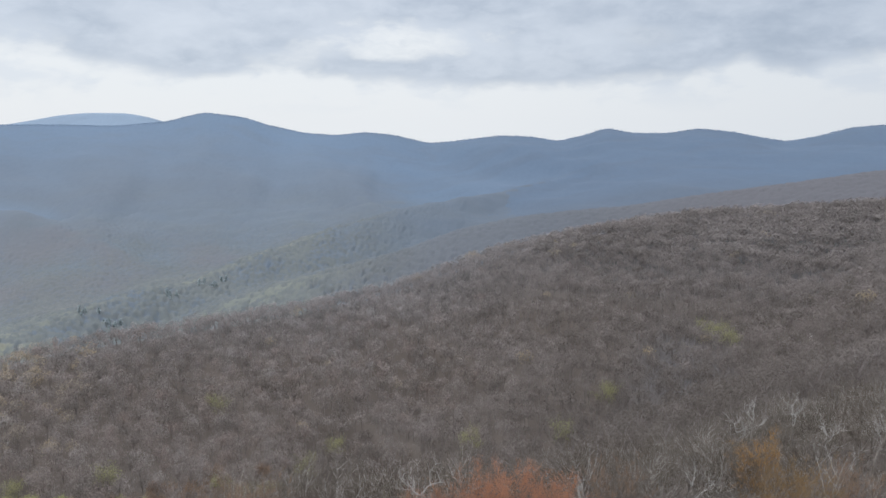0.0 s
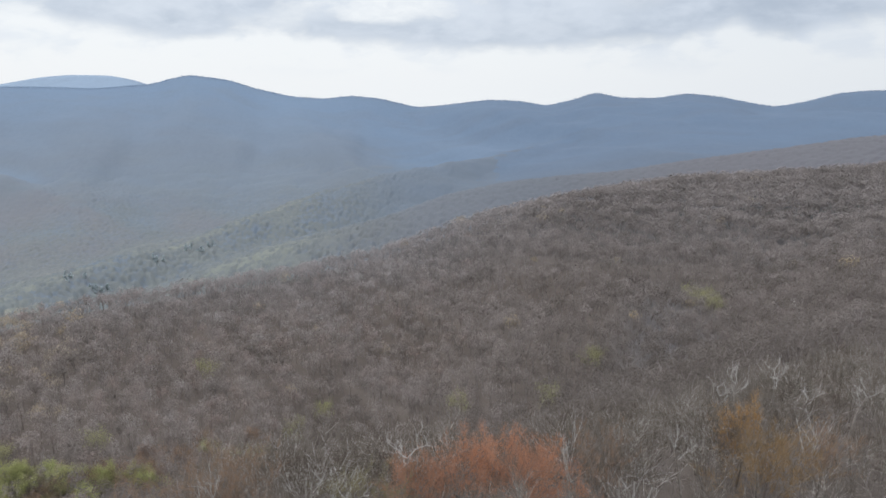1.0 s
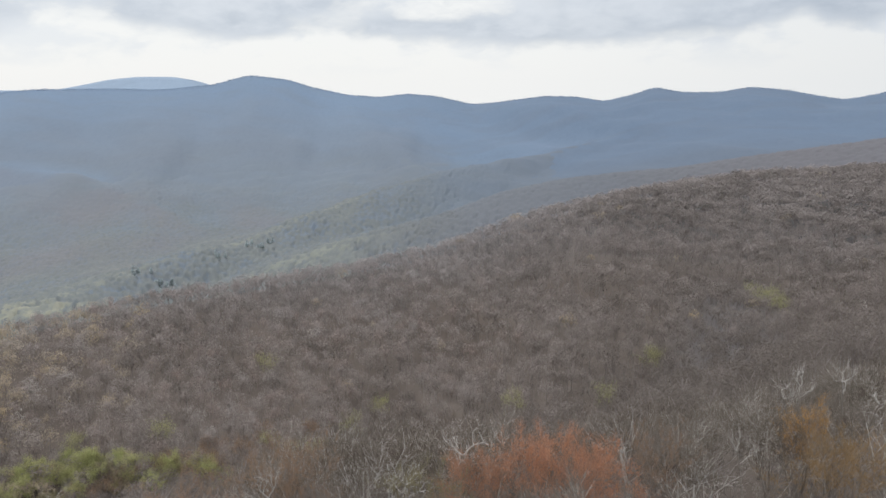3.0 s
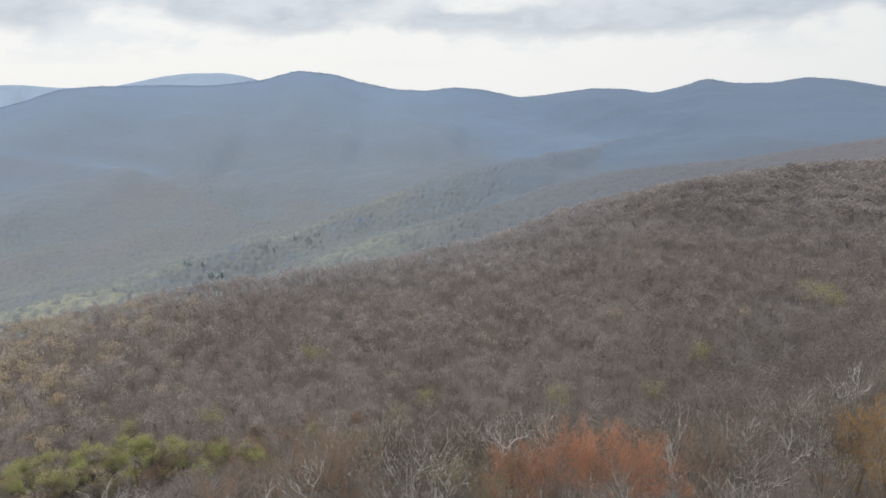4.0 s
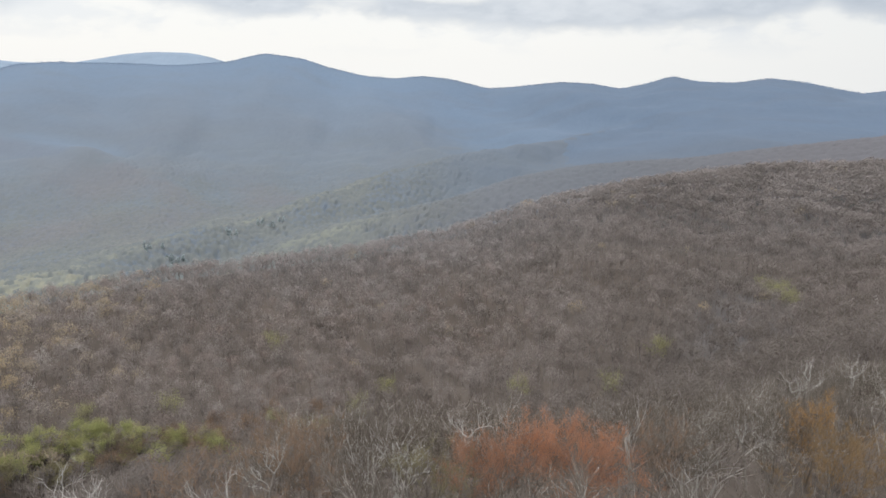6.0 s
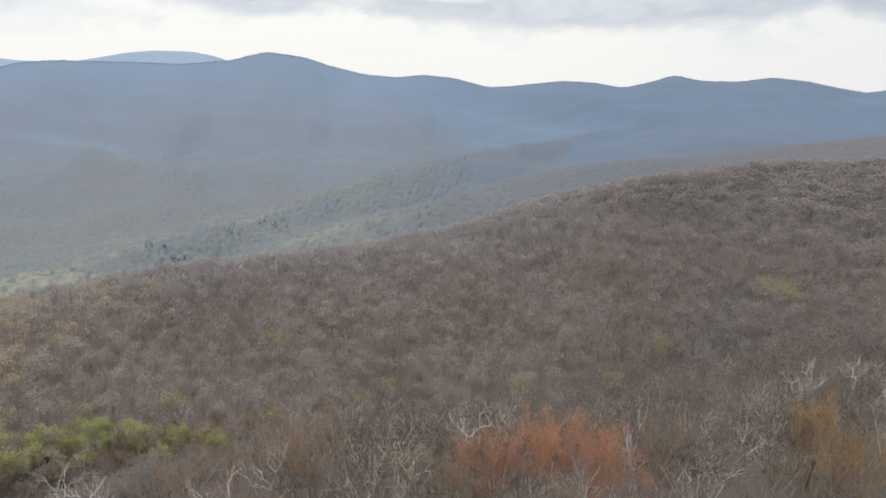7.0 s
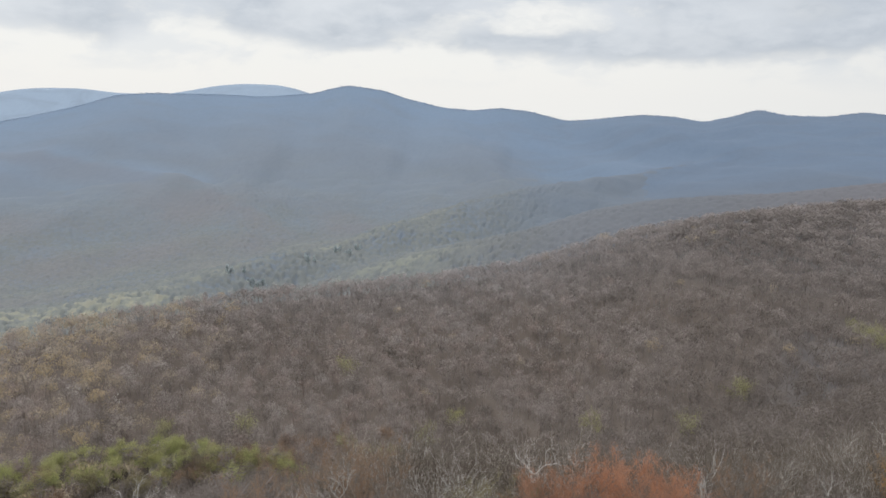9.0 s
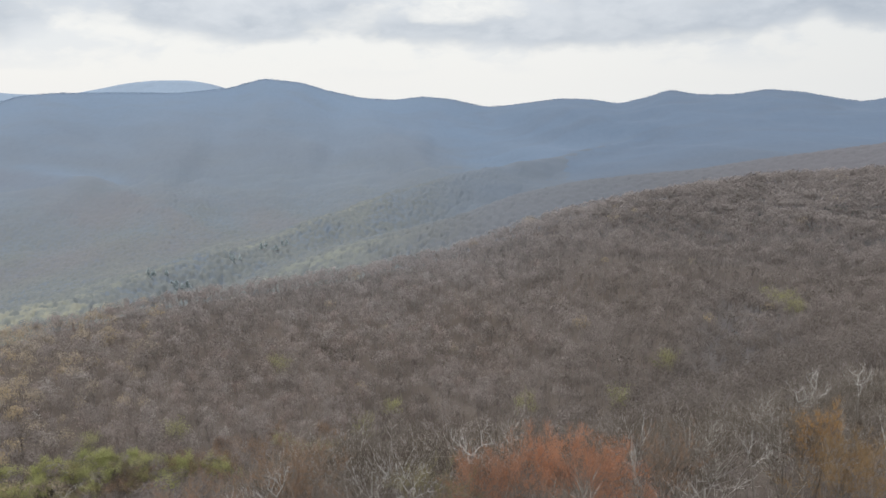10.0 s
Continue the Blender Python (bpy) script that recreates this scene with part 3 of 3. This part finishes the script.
def crowns(x, y, spacing, seed):
    """Domes of closed woods: height of the crown surface above its foot, and each tree's random number."""
    gx, gy = np.floor(x / spacing), np.floor(y / spacing)
    best, who = np.zeros_like(x), np.zeros_like(x)
    for i in (-1, 0, 1):
        for j in (-1, 0, 1):
            cx, cy = gx + i, gy + j
            rnd = [np.modf(np.abs(np.sin(cx * a + cy * b + np.sin(cx * b - cy * a) * 3.1 + seed) * 43758.5453))[0] for a, b in ((12.9898, 78.233), (39.3468, 11.135), (73.156, 52.235), (27.176, 91.713))]
            px, py = (cx + rnd[0]) * spacing, (cy + rnd[1]) * spacing
            wide = spacing * (0.55 + 0.35 * rnd[2])
            d2 = ((x - px) ** 2 + (y - py) ** 2) / wide ** 2
            h = np.sqrt(np.clip(1 - d2, 0, 1)) * (0.65 + 0.5 * rnd[3])
            who = np.where(h > best, rnd[2], who)
            best = np.maximum(best, h)
    return best, who


def build_valley_woods():
    a = np.radians(np.arange(-46, 34, 0.11))
    r = 545 * 1.0044 ** np.arange(int(math.log(2350 / 545) / math.log(1.0044)))
    A, Rr = np.meshgrid(a, r)
    x, y = Rr * np.sin(A), Rr * np.cos(A)
    z, kind = land(x, y)
    tall, who = crowns(x, y, 6.0, 3.0)
    ragged, _ = crowns(x, y, 2.9, 8.0)
    az = np.degrees(A)
    west = np.clip((-3 - az) / 14, 0, 1)
    edge = np.clip((kind - 0.2) / 0.1, 0, 1) * np.clip(west * np.clip((2340 - Rr) / 600, 0, 1) + np.clip((2330 - Rr) / 600, 0, 1) * np.clip((8 - az) / 10, 0, 1) + np.clip((1000 - Rr) / 60, 0, 1), 0, 1)
    top = z - 3 + 10.5 * edge + (5.2 * tall + 2.8 * ragged - 3.6) * (1 - 0.55 * np.clip((az + 4) / 8, 0, 1)) * edge
    past = np.clip((Rr - np.interp(az, SECOND[0], SECOND[1]) - 10) / 40, 0, 1)
    over = np.clip((Rr - np.interp(az, LOW[0], LOW[1])) / 120, 0, 1)
    open_side = np.clip((-4 - az) / 10, 0, 1)
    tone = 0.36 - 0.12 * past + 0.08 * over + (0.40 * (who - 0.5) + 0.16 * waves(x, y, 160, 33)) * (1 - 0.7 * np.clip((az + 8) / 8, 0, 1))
    tone = tone * np.clip((2250 - Rr) / 1000, 0, 1)          # distance haze painted in: bluer across the valley and eastwards
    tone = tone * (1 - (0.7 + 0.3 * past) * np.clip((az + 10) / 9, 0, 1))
    crests = sum(np.exp(-((Rr - np.interp(az, c[0], c[1]) + 4) / 17.0) ** 2) for c in (SECOND, LOW)) * open_side
    tone = tone + 0.22 * np.clip(crests, 0, 1) * (0.5 + who)          # light on the crests painted in as a paler, leafier tone
    # sunlit rim behind the hill and yellow valley floor, brightened in the tone
    tone = tone + 0.16 * np.exp(-((Rr - np.interp(az, HILL[0], HILL[1]) - 90) / 60.0) ** 2) * np.clip((-7 - az) / 9, 0, 1) * (0.5 + who)
    bright = np.clip((-17 - az) / 8, 0, 1) * np.clip((900 - Rr) / 150, 0, 1)
    tone = np.clip(np.clip(tone, 0, 0.75) + 0.24 * bright * (0.3 + 0.7 * who), 0, 1)
    nr, na = x.shape
    i, j = np.meshgrid(np.arange(nr - 1), np.arange(na - 1), indexing="ij")
    quads = np.stack([i * na + j, (i + 1) * na + j, (i + 1) * na + j + 1, i * na + j + 1], -1)[(kind[:-1, :-1] > 0.2) & (edge[:-1, :-1] > 0) & ((over[:-1, :-1] < 0.7) | (az[:-1, :-1] < -1))]
    used, quads = np.unique(quads.reshape(-1), return_inverse=True)
    n = len(quads) // 4
    me = bpy.data.meshes.new("valley_woods")
    me.vertices.add(len(used))
    me.vertices.foreach_set("co", np.stack([x, y, top], -1).reshape(-1, 3)[used].astype(np.float32).reshape(-1))
    me.loops.add(4 * n)
    me.loops.foreach_set("vertex_index", quads.astype(np.int32).reshape(-1))
    me.polygons.add(n)
    me.polygons.foreach_set("loop_start", np.arange(0, 4 * n, 4, dtype=np.int32))
    me.polygons.foreach_set("use_smooth", np.ones(n, bool))
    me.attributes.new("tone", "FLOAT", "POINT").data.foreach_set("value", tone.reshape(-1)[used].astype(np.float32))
    # bare spurs and the second slope turned mauve, haze in the colour
    me.attributes.new("hazy_bare", "FLOAT", "POINT").data.foreach_set("value", np.maximum(over * np.clip(0.9 * bareness(x, y) + 0.35 * waves(x, y, 420, 72), 0, 0.9) * np.clip((2340 - Rr) / 500, 0, 1), (0.4 * np.clip((az + 12) / 12, 0, 1) + 0.5 * np.clip((az - 8) / 14, 0, 1)) * (1 - past)).reshape(-1)[used].astype(np.float32))
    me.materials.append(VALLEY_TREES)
    me.update(calc_edges=True)
    me.validate()
    tagged(new("valley_woods", me), "hazy grey-green closed woods just leafing out on the valley spurs", "forest", kind="stuff")


def build_range_woods():
    rng = np.random.RandomState(23)
    a = rng.uniform(-48, 36, 3000)
    r = RANGE_R + rng.uniform(-30, 6, len(a))
    x, y = r * np.sin(np.radians(a)), r * np.cos(np.radians(a))
    z, _ = land(x, y)
    h = rng.uniform(4, 7.5, len(x))
    kinds = [sketch_tree(s + 60, 9, 0.4, 0.16, .5, 0) for s in range(6)]
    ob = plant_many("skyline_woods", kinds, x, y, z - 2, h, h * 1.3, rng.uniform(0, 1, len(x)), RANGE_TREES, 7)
    tagged(ob, "distant treetops along the crest of the range, blue-grey with painted haze", "forest", kind="stuff")


build_slope_woods()
build_brush()
build_valley_woods()
build_range_woods()


# ---------------------------------------------------------------- single trees
def part(name, me, parent, label=""):
    ob = new(name, me)
    ob.parent = parent
    return tagged(ob, label)


def limb_path(rng, p, way, length, steps, wobble, lift):
    pts = [p]
    for _ in range(steps):
        way = unit(way + wobble * rng.normal(size=3) + np.array([0, 0, lift]))
        pts.append(pts[-1] + way * length / steps)
    return pts, way


def tube(pts, r0, r1, sides):
    tris = []
    n = len(pts) - 1
    for i in range(n):
        ra, rb = r0 + (r1 - r0) * i / n, r0 + (r1 - r0) * (i + 1) / n
        tris += prism(pts[i], pts[i + 1], ra, rb, sides)
    return tris


def grow(seed, height, spread=1.0, limbs=6, branches=5, crooked=0.16, stout=1.0, stems=1, start=2.0, reach=1.0, bend=0.07):
    """Trunk and limbs of a hardwood, each with its branches, and the ends of the branches."""
    rng = np.random.RandomState(seed)
    trunk, boughs, sprays, tips, ways = [], [], [], [], []          # sprays: the branches, limb by limb
    for s in range(stems):
        lean = np.array([rng.normal() * 0.12, rng.normal() * 0.12, 1.0]) + (0 if stems == 1 else np.array([np.cos(s * 2.2), np.sin(s * 2.2), 0]) * 0.22)
        pts, _ = limb_path(rng, np.array([0.15 * s, 0.1 * s, -0.4]), unit(lean), height * (0.98 - 0.36 * reach), 5, bend, 0.12)
        trunk += tube(pts, 0.16 * stout * height / 11, 0.055 * stout, 6)
        count = max(3, limbs // stems)
        for k in range(count):
            f = start + (5 - start) * k / count
            i = int(f)
            p = pts[i] + (pts[min(i + 1, 5)] - pts[i]) * (f - i)
            a = 2.4 * k + rng.uniform(-.5, .5) + s
            out = rng.uniform(0.7, 1.25) * spread * (1.15 - 0.12 * f)
            way = unit(np.array([np.cos(a) * out, np.sin(a) * out, 0.75]))
            L = height * rng.uniform(0.34, 0.5) * (1.15 - 0.09 * f) * reach
            lp, lw = limb_path(rng, p, way, L, 4, crooked, 0.10)
            bough = tube(lp, 0.038 * stout, 0.013 * stout, 4)
            tips.append(lp[-1])
            ways.append(lw)
            sprays.append([])
            for b in range(branches):
                g = rng.uniform(0.9, 3.9)
                i = int(g)
                q = lp[i] + (lp[i + 1] - lp[i]) * (g - i)
                bw = unit(unit(lp[i + 1] - lp[i]) + 0.75 * rng.normal(size=3) + np.array([0, 0, 0.3]))
                bp, bw = limb_path(rng, q, bw, height * rng.uniform(0.14, 0.28) * reach, 3, crooked * 1.4, 0.14)
                sprays[-1] += tube(bp, 0.023 * stout, 0.010 * stout, 3)
                tips += [bp[-1], bp[2], bp[1]]
                ways += [bw, bw, bw]
            boughs.append(bough)
    return rng, trunk, boughs, sprays, np.array(tips), np.array(ways)


def add_wood(tree, trunk, boughs, sprays, material, upper=None):
    """Trunk and limbs; pale branches, many and fine, are one joined part."""
    part("trunk", mesh_of("trunk", trunk, material), tree)
    for bough, spray in zip(boughs, sprays):
        part("limb", mesh_of("limb", bough if upper else bough + spray, material), tree)
    if upper:
        tagged(part("branchwork", mesh_of("branchwork", sum(sprays, []), upper), tree, "pale grey branches"), kind="stuff")


def twig_tris(rng, tips, ways, per, length, width):
    n = len(tips) * per
    base, way = np.repeat(tips, per, 0), np.repeat(ways, per, 0)
    way1 = unit(way + 0.6 * rng.normal(size=(n, 3)) + [0, 0, 0.5])
    L = rng.uniform(0.6, 1.3, n) * length
    first = slivers(rng, base, way1, L, np.full(n, width))
    mid = base + way1 * (L * rng.uniform(0.25, 0.8, n))[:, None]
    way2 = unit(way1 + 0.5 * rng.normal(size=(n, 3)) + [0, 0, 0.4])
    second = slivers(rng, mid, way2, L * 0.6, np.full(n, width * 0.7))
    return np.concatenate([first, second])


def leaf_tris(rng, tips, ways, per, reach, size):
    n = len(tips) * per
    c = np.repeat(tips, per, 0) + np.repeat(ways, per, 0) * rng.uniform(-0.2, 0.9, n)[:, None] * reach + rng.normal(size=(n, 3)) * reach * 0.42
    u, v = unit(rng.normal(size=(n, 3))), unit(rng.normal(size=(n, 3)))
    s = rng.uniform(0.6, 1.4, n)[:, None] * size
    return np.stack([c - u * s * 0.5, c + u * s * 0.5, c + v * s * 0.9], 1)


def bare_tree(seed, height, wood=None, twigs=None, **shape):
    rng, trunk, boughs, sprays, tips, ways = grow(seed, height, **shape)
    tree = new("bare_tree")
    add_wood(tree, trunk, boughs, sprays, BARK if wood is LIGHT_BARK else wood or BARK, wood)
    part("crown", mesh_of("crown", twig_tris(rng, tips, ways, 4, 0.095 * height, 0.028), twigs or TWIGS), tree)
    return tree


def budding_tree(seed, height, leaves, per, size, leaf_reach=0.7, twigs=3, **shape):
    rng, trunk, boughs, sprays, tips, ways = grow(seed, height, **shape)
    tree = new("budding_tree")
    add_wood(tree, trunk, boughs, sprays, BARK)
    part("crown", mesh_of("crown", twig_tris(rng, tips, ways, twigs, 0.08 * height, 0.026), leaves if twigs > 3 else TWIGS), tree)
    part("foliage", mesh_of("foliage", leaf_tris(rng, tips, ways, per, leaf_reach, size), leaves), tree)
    return tree


def dead_tree(seed, height):
    """A dead hardwood: a stout trunk that forks again and again into crooked, stubby limbs."""
    rng = np.random.RandomState(seed)
    tree = new("dead_tree")
    pts, way = limb_path(rng, np.array([0, 0, -0.4]), unit(np.array([rng.normal() * 0.1, rng.normal() * 0.1, 1.0])), height * 0.74, 6, 0.12, 0.1)
    part("trunk", mesh_of("trunk", tube(pts, 0.2, 0.10, 6), BARK), tree)
    turn = rng.uniform(0, 6.28)
    twigs = []

    def fork(p, way, length, r, depth):
        lp, lw = limb_path(rng, p, way, length, 3, 0.26, 0.10)
        tris = tube(lp, r, r * 0.62, 5 if depth < 2 else 4)
        if depth == 3:
            twigs.append((lp[-1], lw))
            return tris
        a = rng.uniform(0, 6.28)
        for c in range(2 if rng.rand() < 0.6 else 3):
            u = unit(np.cross(lw, rng.normal(size=3)))
            v = np.cross(lw, u)
            ca = a + c * 2.5
            start = lp[-1] if c < 2 else lp[2]
            tris += fork(start, unit(lw + (u * math.cos(ca) + v * math.sin(ca)) * rng.uniform(0.45, 0.85) + np.array([0, 0, 0.18])), length * rng.uniform(0.6, 0.9), r * (0.66 if c < 2 else 0.5), depth + 1)
        return tris

    for k in range(4):
        a = turn + 2.2 * k
        limb = fork(pts[-1 - k // 2], unit(np.array([math.cos(a), math.sin(a), rng.uniform(0.7, 1.5)])), height * rng.uniform(0.075, 0.11), 0.05 - 0.005 * k, 0)
        part("limb", mesh_of("limb", limb, PALE), tree)
    part("crown", mesh_of("crown", twig_tris(rng, np.array([t[0] for t in twigs]), np.array([t[1] for t in twigs]), 1, 0.05 * height, 0.018), LIGHT_BARK), tree)
    return tree


def conifer(seed, height):
    rng = np.random.RandomState(seed)
    tree = new("conifer")
    part("trunk", mesh_of("trunk", tube([np.zeros(3), np.array([0, 0, height * 0.97])], 0.2, 0.03, 5), BARK), tree)
    n = 90
    f = rng.uniform(0.12, 1, n) ** 0.8
    a = rng.uniform(0, 2 * np.pi, n)
    way = np.stack([np.cos(a), np.sin(a), np.full(n, -0.25) + 0.25 * rng.normal(size=n)], 1)
    base = np.stack([np.zeros(n), np.zeros(n), f * height], 1)
    part("needles", mesh_of("needles", slivers(rng, base, unit(way), (1.2 - f) * height * rng.uniform(0.3, 0.5, n), np.full(n, 1.7)), CONIFER), tree)
    return tree


def spot(az, el, height, r_min):
    """Where a tree of that height stands whose top is seen at that angle, past r_min."""
    r = np.arange(r_min, 2500, 1.0)
    x, y = r * math.sin(radians(az)), r * math.cos(radians(az))
    z, _ = land(x, y)
    i = int(np.argmax(z + height >= r * math.tan(radians(el))))
    return x[i], y[i], z[i]


def stand(x, y, z=None, turn=0.0):
    if z is None:
        z = float(land(np.array([x]), np.array([y]))[0][0])
    return Matrix.Translation((x, y, z)) @ Matrix.Rotation(turn, 4, "Z")


HEROES = [
    # azimuth, angle of the top, distance, kind, seed
    (-3.9, -25.9, 54, "dead", 1), (-4.6, -28.6, 49, "olive", 2), (-5.8, -28.9, 49, "dead", 31), (4.6, -26.8, 57, "red", 3), (0.6, -28.4, 53, "brick", 4),
    (9.4, -27.6, 58, "red", 5), (6.8, -29.3, 52, "brick", 22), (-1.6, -28.4, 52, "brick", 25), (2.4, -27.3, 55, "red", 26), (7.3, -27.6, 56, "red", 27),
    (24.9, -22.3, 84, "gold", 6), (27.6, -24.4, 75, "orange", 7), (26.2, -23.5, 79, "orange", 28), (28.6, -23.6, 82, "orange", 29),
    (20.9, -24.9, 72, "dead", 8), (24.7, -20.0, 101, "dead", 9), (23.7, -20.8, 98, "dead", 34), (27.3, -19.2, 105, "dead", 10), (28.3, -19.5, 104, "dead", 35), (32.3, -19.6, 106, "dead", 11),
    (-31.8, -27.7, 50, "dead", 12), (-30.3, -28.4, 49, "dead", 32), (-19.8, -28.7, 49, "dead", 13), (-22.4, -29.8, 46, "dead", 33), (-17.8, -26.4, 53, "russet", 14), (-15.5, -26.8, 54, "russet", 15),
    (-24.5, -27.6, 50, "russet", 16), (13.5, -26.0, 62, "russet", 17), (30.5, -23.0, 86, "russet", 18), (-10.6, -27.2, 54, "pale", 19),
    (12.0, -24.7, 68, "pale", 20), (17.0, -26.2, 62, "pale", 21), (29.6, -21.0, 96, "pale", 23), (-8.2, -26.8, 55, "pale", 30),
]


def hero_spot(az, el, r):
    """Ground under a tree at that distance, and the height that brings its top to that angle."""
    x, y = polar(az, r)
    z = float(land(np.array([x]), np.array([y]))[0][0])
    return x, y, z, min(max((r * math.tan(radians(el)) - z) * 1.1, 7.0), 15.5)


def build_near_trees():
    rng = np.random.RandomState(77)
    kinds = []
    for k in range(12):
        h = 7.0 + 4.0 * (k % 6) / 5
        kinds.append(lambda k=k, h=h: bare_tree(100 + k, h, LIGHT_BARK if k % 3 else BARK, LIGHT_TWIGS if k % 2 else TWIGS, stems=1 + k % 3, limbs=8 + k % 3, branches=8, crooked=0.2, spread=0.9 + 0.05 * k, stout=0.95 if k % 3 else 1.1))
    made = {}
    x, y = scatter(rng, 5.4, 30, NEAR_R, -41, 38)
    z, _ = land(x, y)
    r, az = np.hypot(x, y), np.degrees(np.arctan2(x, y))
    ok = (z >= -64) & (r > 31)
    for a, _, hr, _, _ in HEROES:            # room round the trees that stand out
        ok &= ~((np.abs(np.radians(az - a)) * r < 2.2) & (r > hr - 1.8) & (r < hr + 1.5))
    for i in np.where(ok)[0]:
        k = rng.randint(12)
        top = math.degrees(math.atan2(z[i] + 7.0 + 4.0 * (k % 6) / 5, r[i]))
        if top > np.interp(az[i], [-26, -21, -17, -15], [-31.5, -28.6, -20.0, 90.0]):          # trees rising past these angles are left out to fit the camera's view
            continue
        m = stand(x[i], y[i], float(z[i]), rng.uniform(0, 6.28))
        if k in made:
            copy_thing(made[k], m)
        else:
            t = kinds[k]()
            t.matrix_basis = m
            made[k] = tagged(t, "leafless grey hardwood with mauve-brown twigs on the spur", "tree", "bare trees on the near spur")


def build_heroes():
    for az, el, r, kind, seed in HEROES:
        x, y, z, h = hero_spot(az, el, r)
        if kind == "dead":
            t = tagged(dead_tree(200 + seed, h / 1.03), "dead bleached tree with crooked bare limbs on the spur", "tree", "dead trees on the near spur")
        elif kind == "pale":
            t = tagged(bare_tree(200 + seed, h, PALE, limbs=9, branches=5, stems=3), "leafless many-stemmed tree with pale grey limbs", "tree", "bare trees on the near spur")
        else:
            mat = dict(red=RED, brick=BRICK, gold=GOLD, orange=ORANGE, russet=RUSSET, olive=OLIVE)[kind]
            per = dict(red=46, brick=34, gold=24, orange=16, russet=7, olive=12)[kind]
            words = dict(red="maple crowded with bright red spring buds", brick="maple with dull brick-red spring buds", gold="tree crowded with golden orange spring buds", orange="tree hazed with orange spring buds among grey limbs",
                         russet="tree thinly covered in russet buds on the spur", olive="small tree with yellow-olive spring buds")[kind]
            t = tagged(budding_tree(200 + seed, h, mat, per, 0.075, twigs=9, limbs=9, spread=0.6 if kind == "gold" else 1.2), words, "tree", "budding trees")
        t.matrix_basis = stand(x, y, z)


def build_green_trees():
    rng = np.random.RandomState(88)
    kinds = {}
    spots = [(-9.1, -24.5), (2.3, -24.1), (9.8, -23.2), (13.3, -20.0), (20.4, -14.8), (21.5, -14.9), (-26.2, -24.3), (-17.9, -20.5),
             (-18.0, -26.3), (-16.0, -27.2), (-14.4, -27.1), (-11.4, -25.6), (-32.6, -24.0), (20.9, -15.1), (22.1, -15.3)]
    rows = []
    for a in np.arange(-46, -21.5, 0.85):               # the leafing band on the ravine's floor, its upper edge sinking eastwards
        top = np.interp(a, [-46, -31, -28, -22], [-24.6, -25.0, -25.8, -27.2])
        for k, (near, far) in enumerate(((-0.6, 0.0), (-1.5, -0.7), (-2.8, -1.6))):
            rows.append(k)
            spots.append((a + rng.uniform(-.6, .6), top + rng.uniform(near, far)))
    greens = len(spots)
    for _ in range(22):
        spots.append((rng.uniform(-27, -9), rng.uniform(-27.8, -25.2)))
    looks = dict(fresh=(FRESH, "single tree in thin fresh yellow-green leaf among bare woods"), spring=(SPRING, "tree in fresh yellow-green leaf in the ravine"), olive=(OLIVE, "tree in thin olive-brown spring leaf in the ravine"),
                 russet=(RUSSET, "tree hazed with russet-brown spring buds in the ravine"))
    for i, (az, el) in enumerate(spots):
        x, y, z = spot(az, el, (10.6 if i < 15 else 8.4) + 0.9 * (i % 4), 180)
        k = (i % 4, "russet" if i >= greens else "fresh" if i < 15 else "spring" if rng.rand() < (1.0, 0.7, 0.35)[rows[min(max(i - 15, 0), len(rows) - 1)]] else "olive" if rng.rand() < 0.6 else "russet")
        m = stand(x, y, z, rng.uniform(0, 6.28))
        if k in kinds:
            copy_thing(kinds[k], m)
        else:
            t = budding_tree(300 + 7 * k[0] + len(kinds), (12.8 if k[1] == "fresh" else 9.0) + 0.95 * k[0], looks[k[1]][0], dict(russet=16, fresh=17).get(k[1], 34), 0.26 if k[1] == "russet" else 0.33, 1.9 if k[1] == "fresh" else 1.45, limbs=8, branches=4, spread=1.35)
            t.matrix_basis = m
            kinds[k] = tagged(t, looks[k[1]][1], "tree", "leafing trees in the ravine")


def build_blossom_trees():
    for i, (az, el, h) in enumerate(((-32.1, -21.1, 11.0), (-35.5, -21.3, 11.5), (27.6, -14.6, 10.5))):
        x, y, z = spot(az, el, h, 200)
        t = budding_tree(340 + i, h, BLOSSOM, 7, 0.24, 0.5, limbs=4, branches=2, spread=0.4, reach=0.6)
        t.matrix_basis = stand(x, y, z)
        tagged(t, "small tree in white blossom among bare woods", "tree", "blossoming trees on the hillside")


def build_conifers():
    rng = np.random.RandomState(99)
    first = {}
    spots = [(-27.0, -13.4), (-24.8, -14.4), (-25.2, -14.2), (-21.1, -12.7), (-20.9, -12.5), (-18.4, -11.8), (-17.6, -12.1), (-16.9, -11.8), (-18.8, -12.0), (-24.5, -14.2), (-26.7, -13.2)]
    for a, e in list(spots):
        spots += [(a + 0.5 * rng.normal(), e + 0.15 * rng.normal()) for _ in range(2)]
    for i, (az, el) in enumerate(spots):
        x, y, z = spot(az, el, 13.0, 640)
        k = i % 3
        m = stand(x, y, z, rng.uniform(0, 6.28))
        if k in first:
            copy_thing(first[k], m)
        else:
            first[k] = tagged(conifer(400 + k, 14.0 + 1.2 * k), "conifer among the valley woods, its green paled by painted haze", "tree", "conifers in the valley")
            first[k].matrix_basis = m


build_near_trees()
build_heroes()
build_green_trees()
build_blossom_trees()
build_conifers()
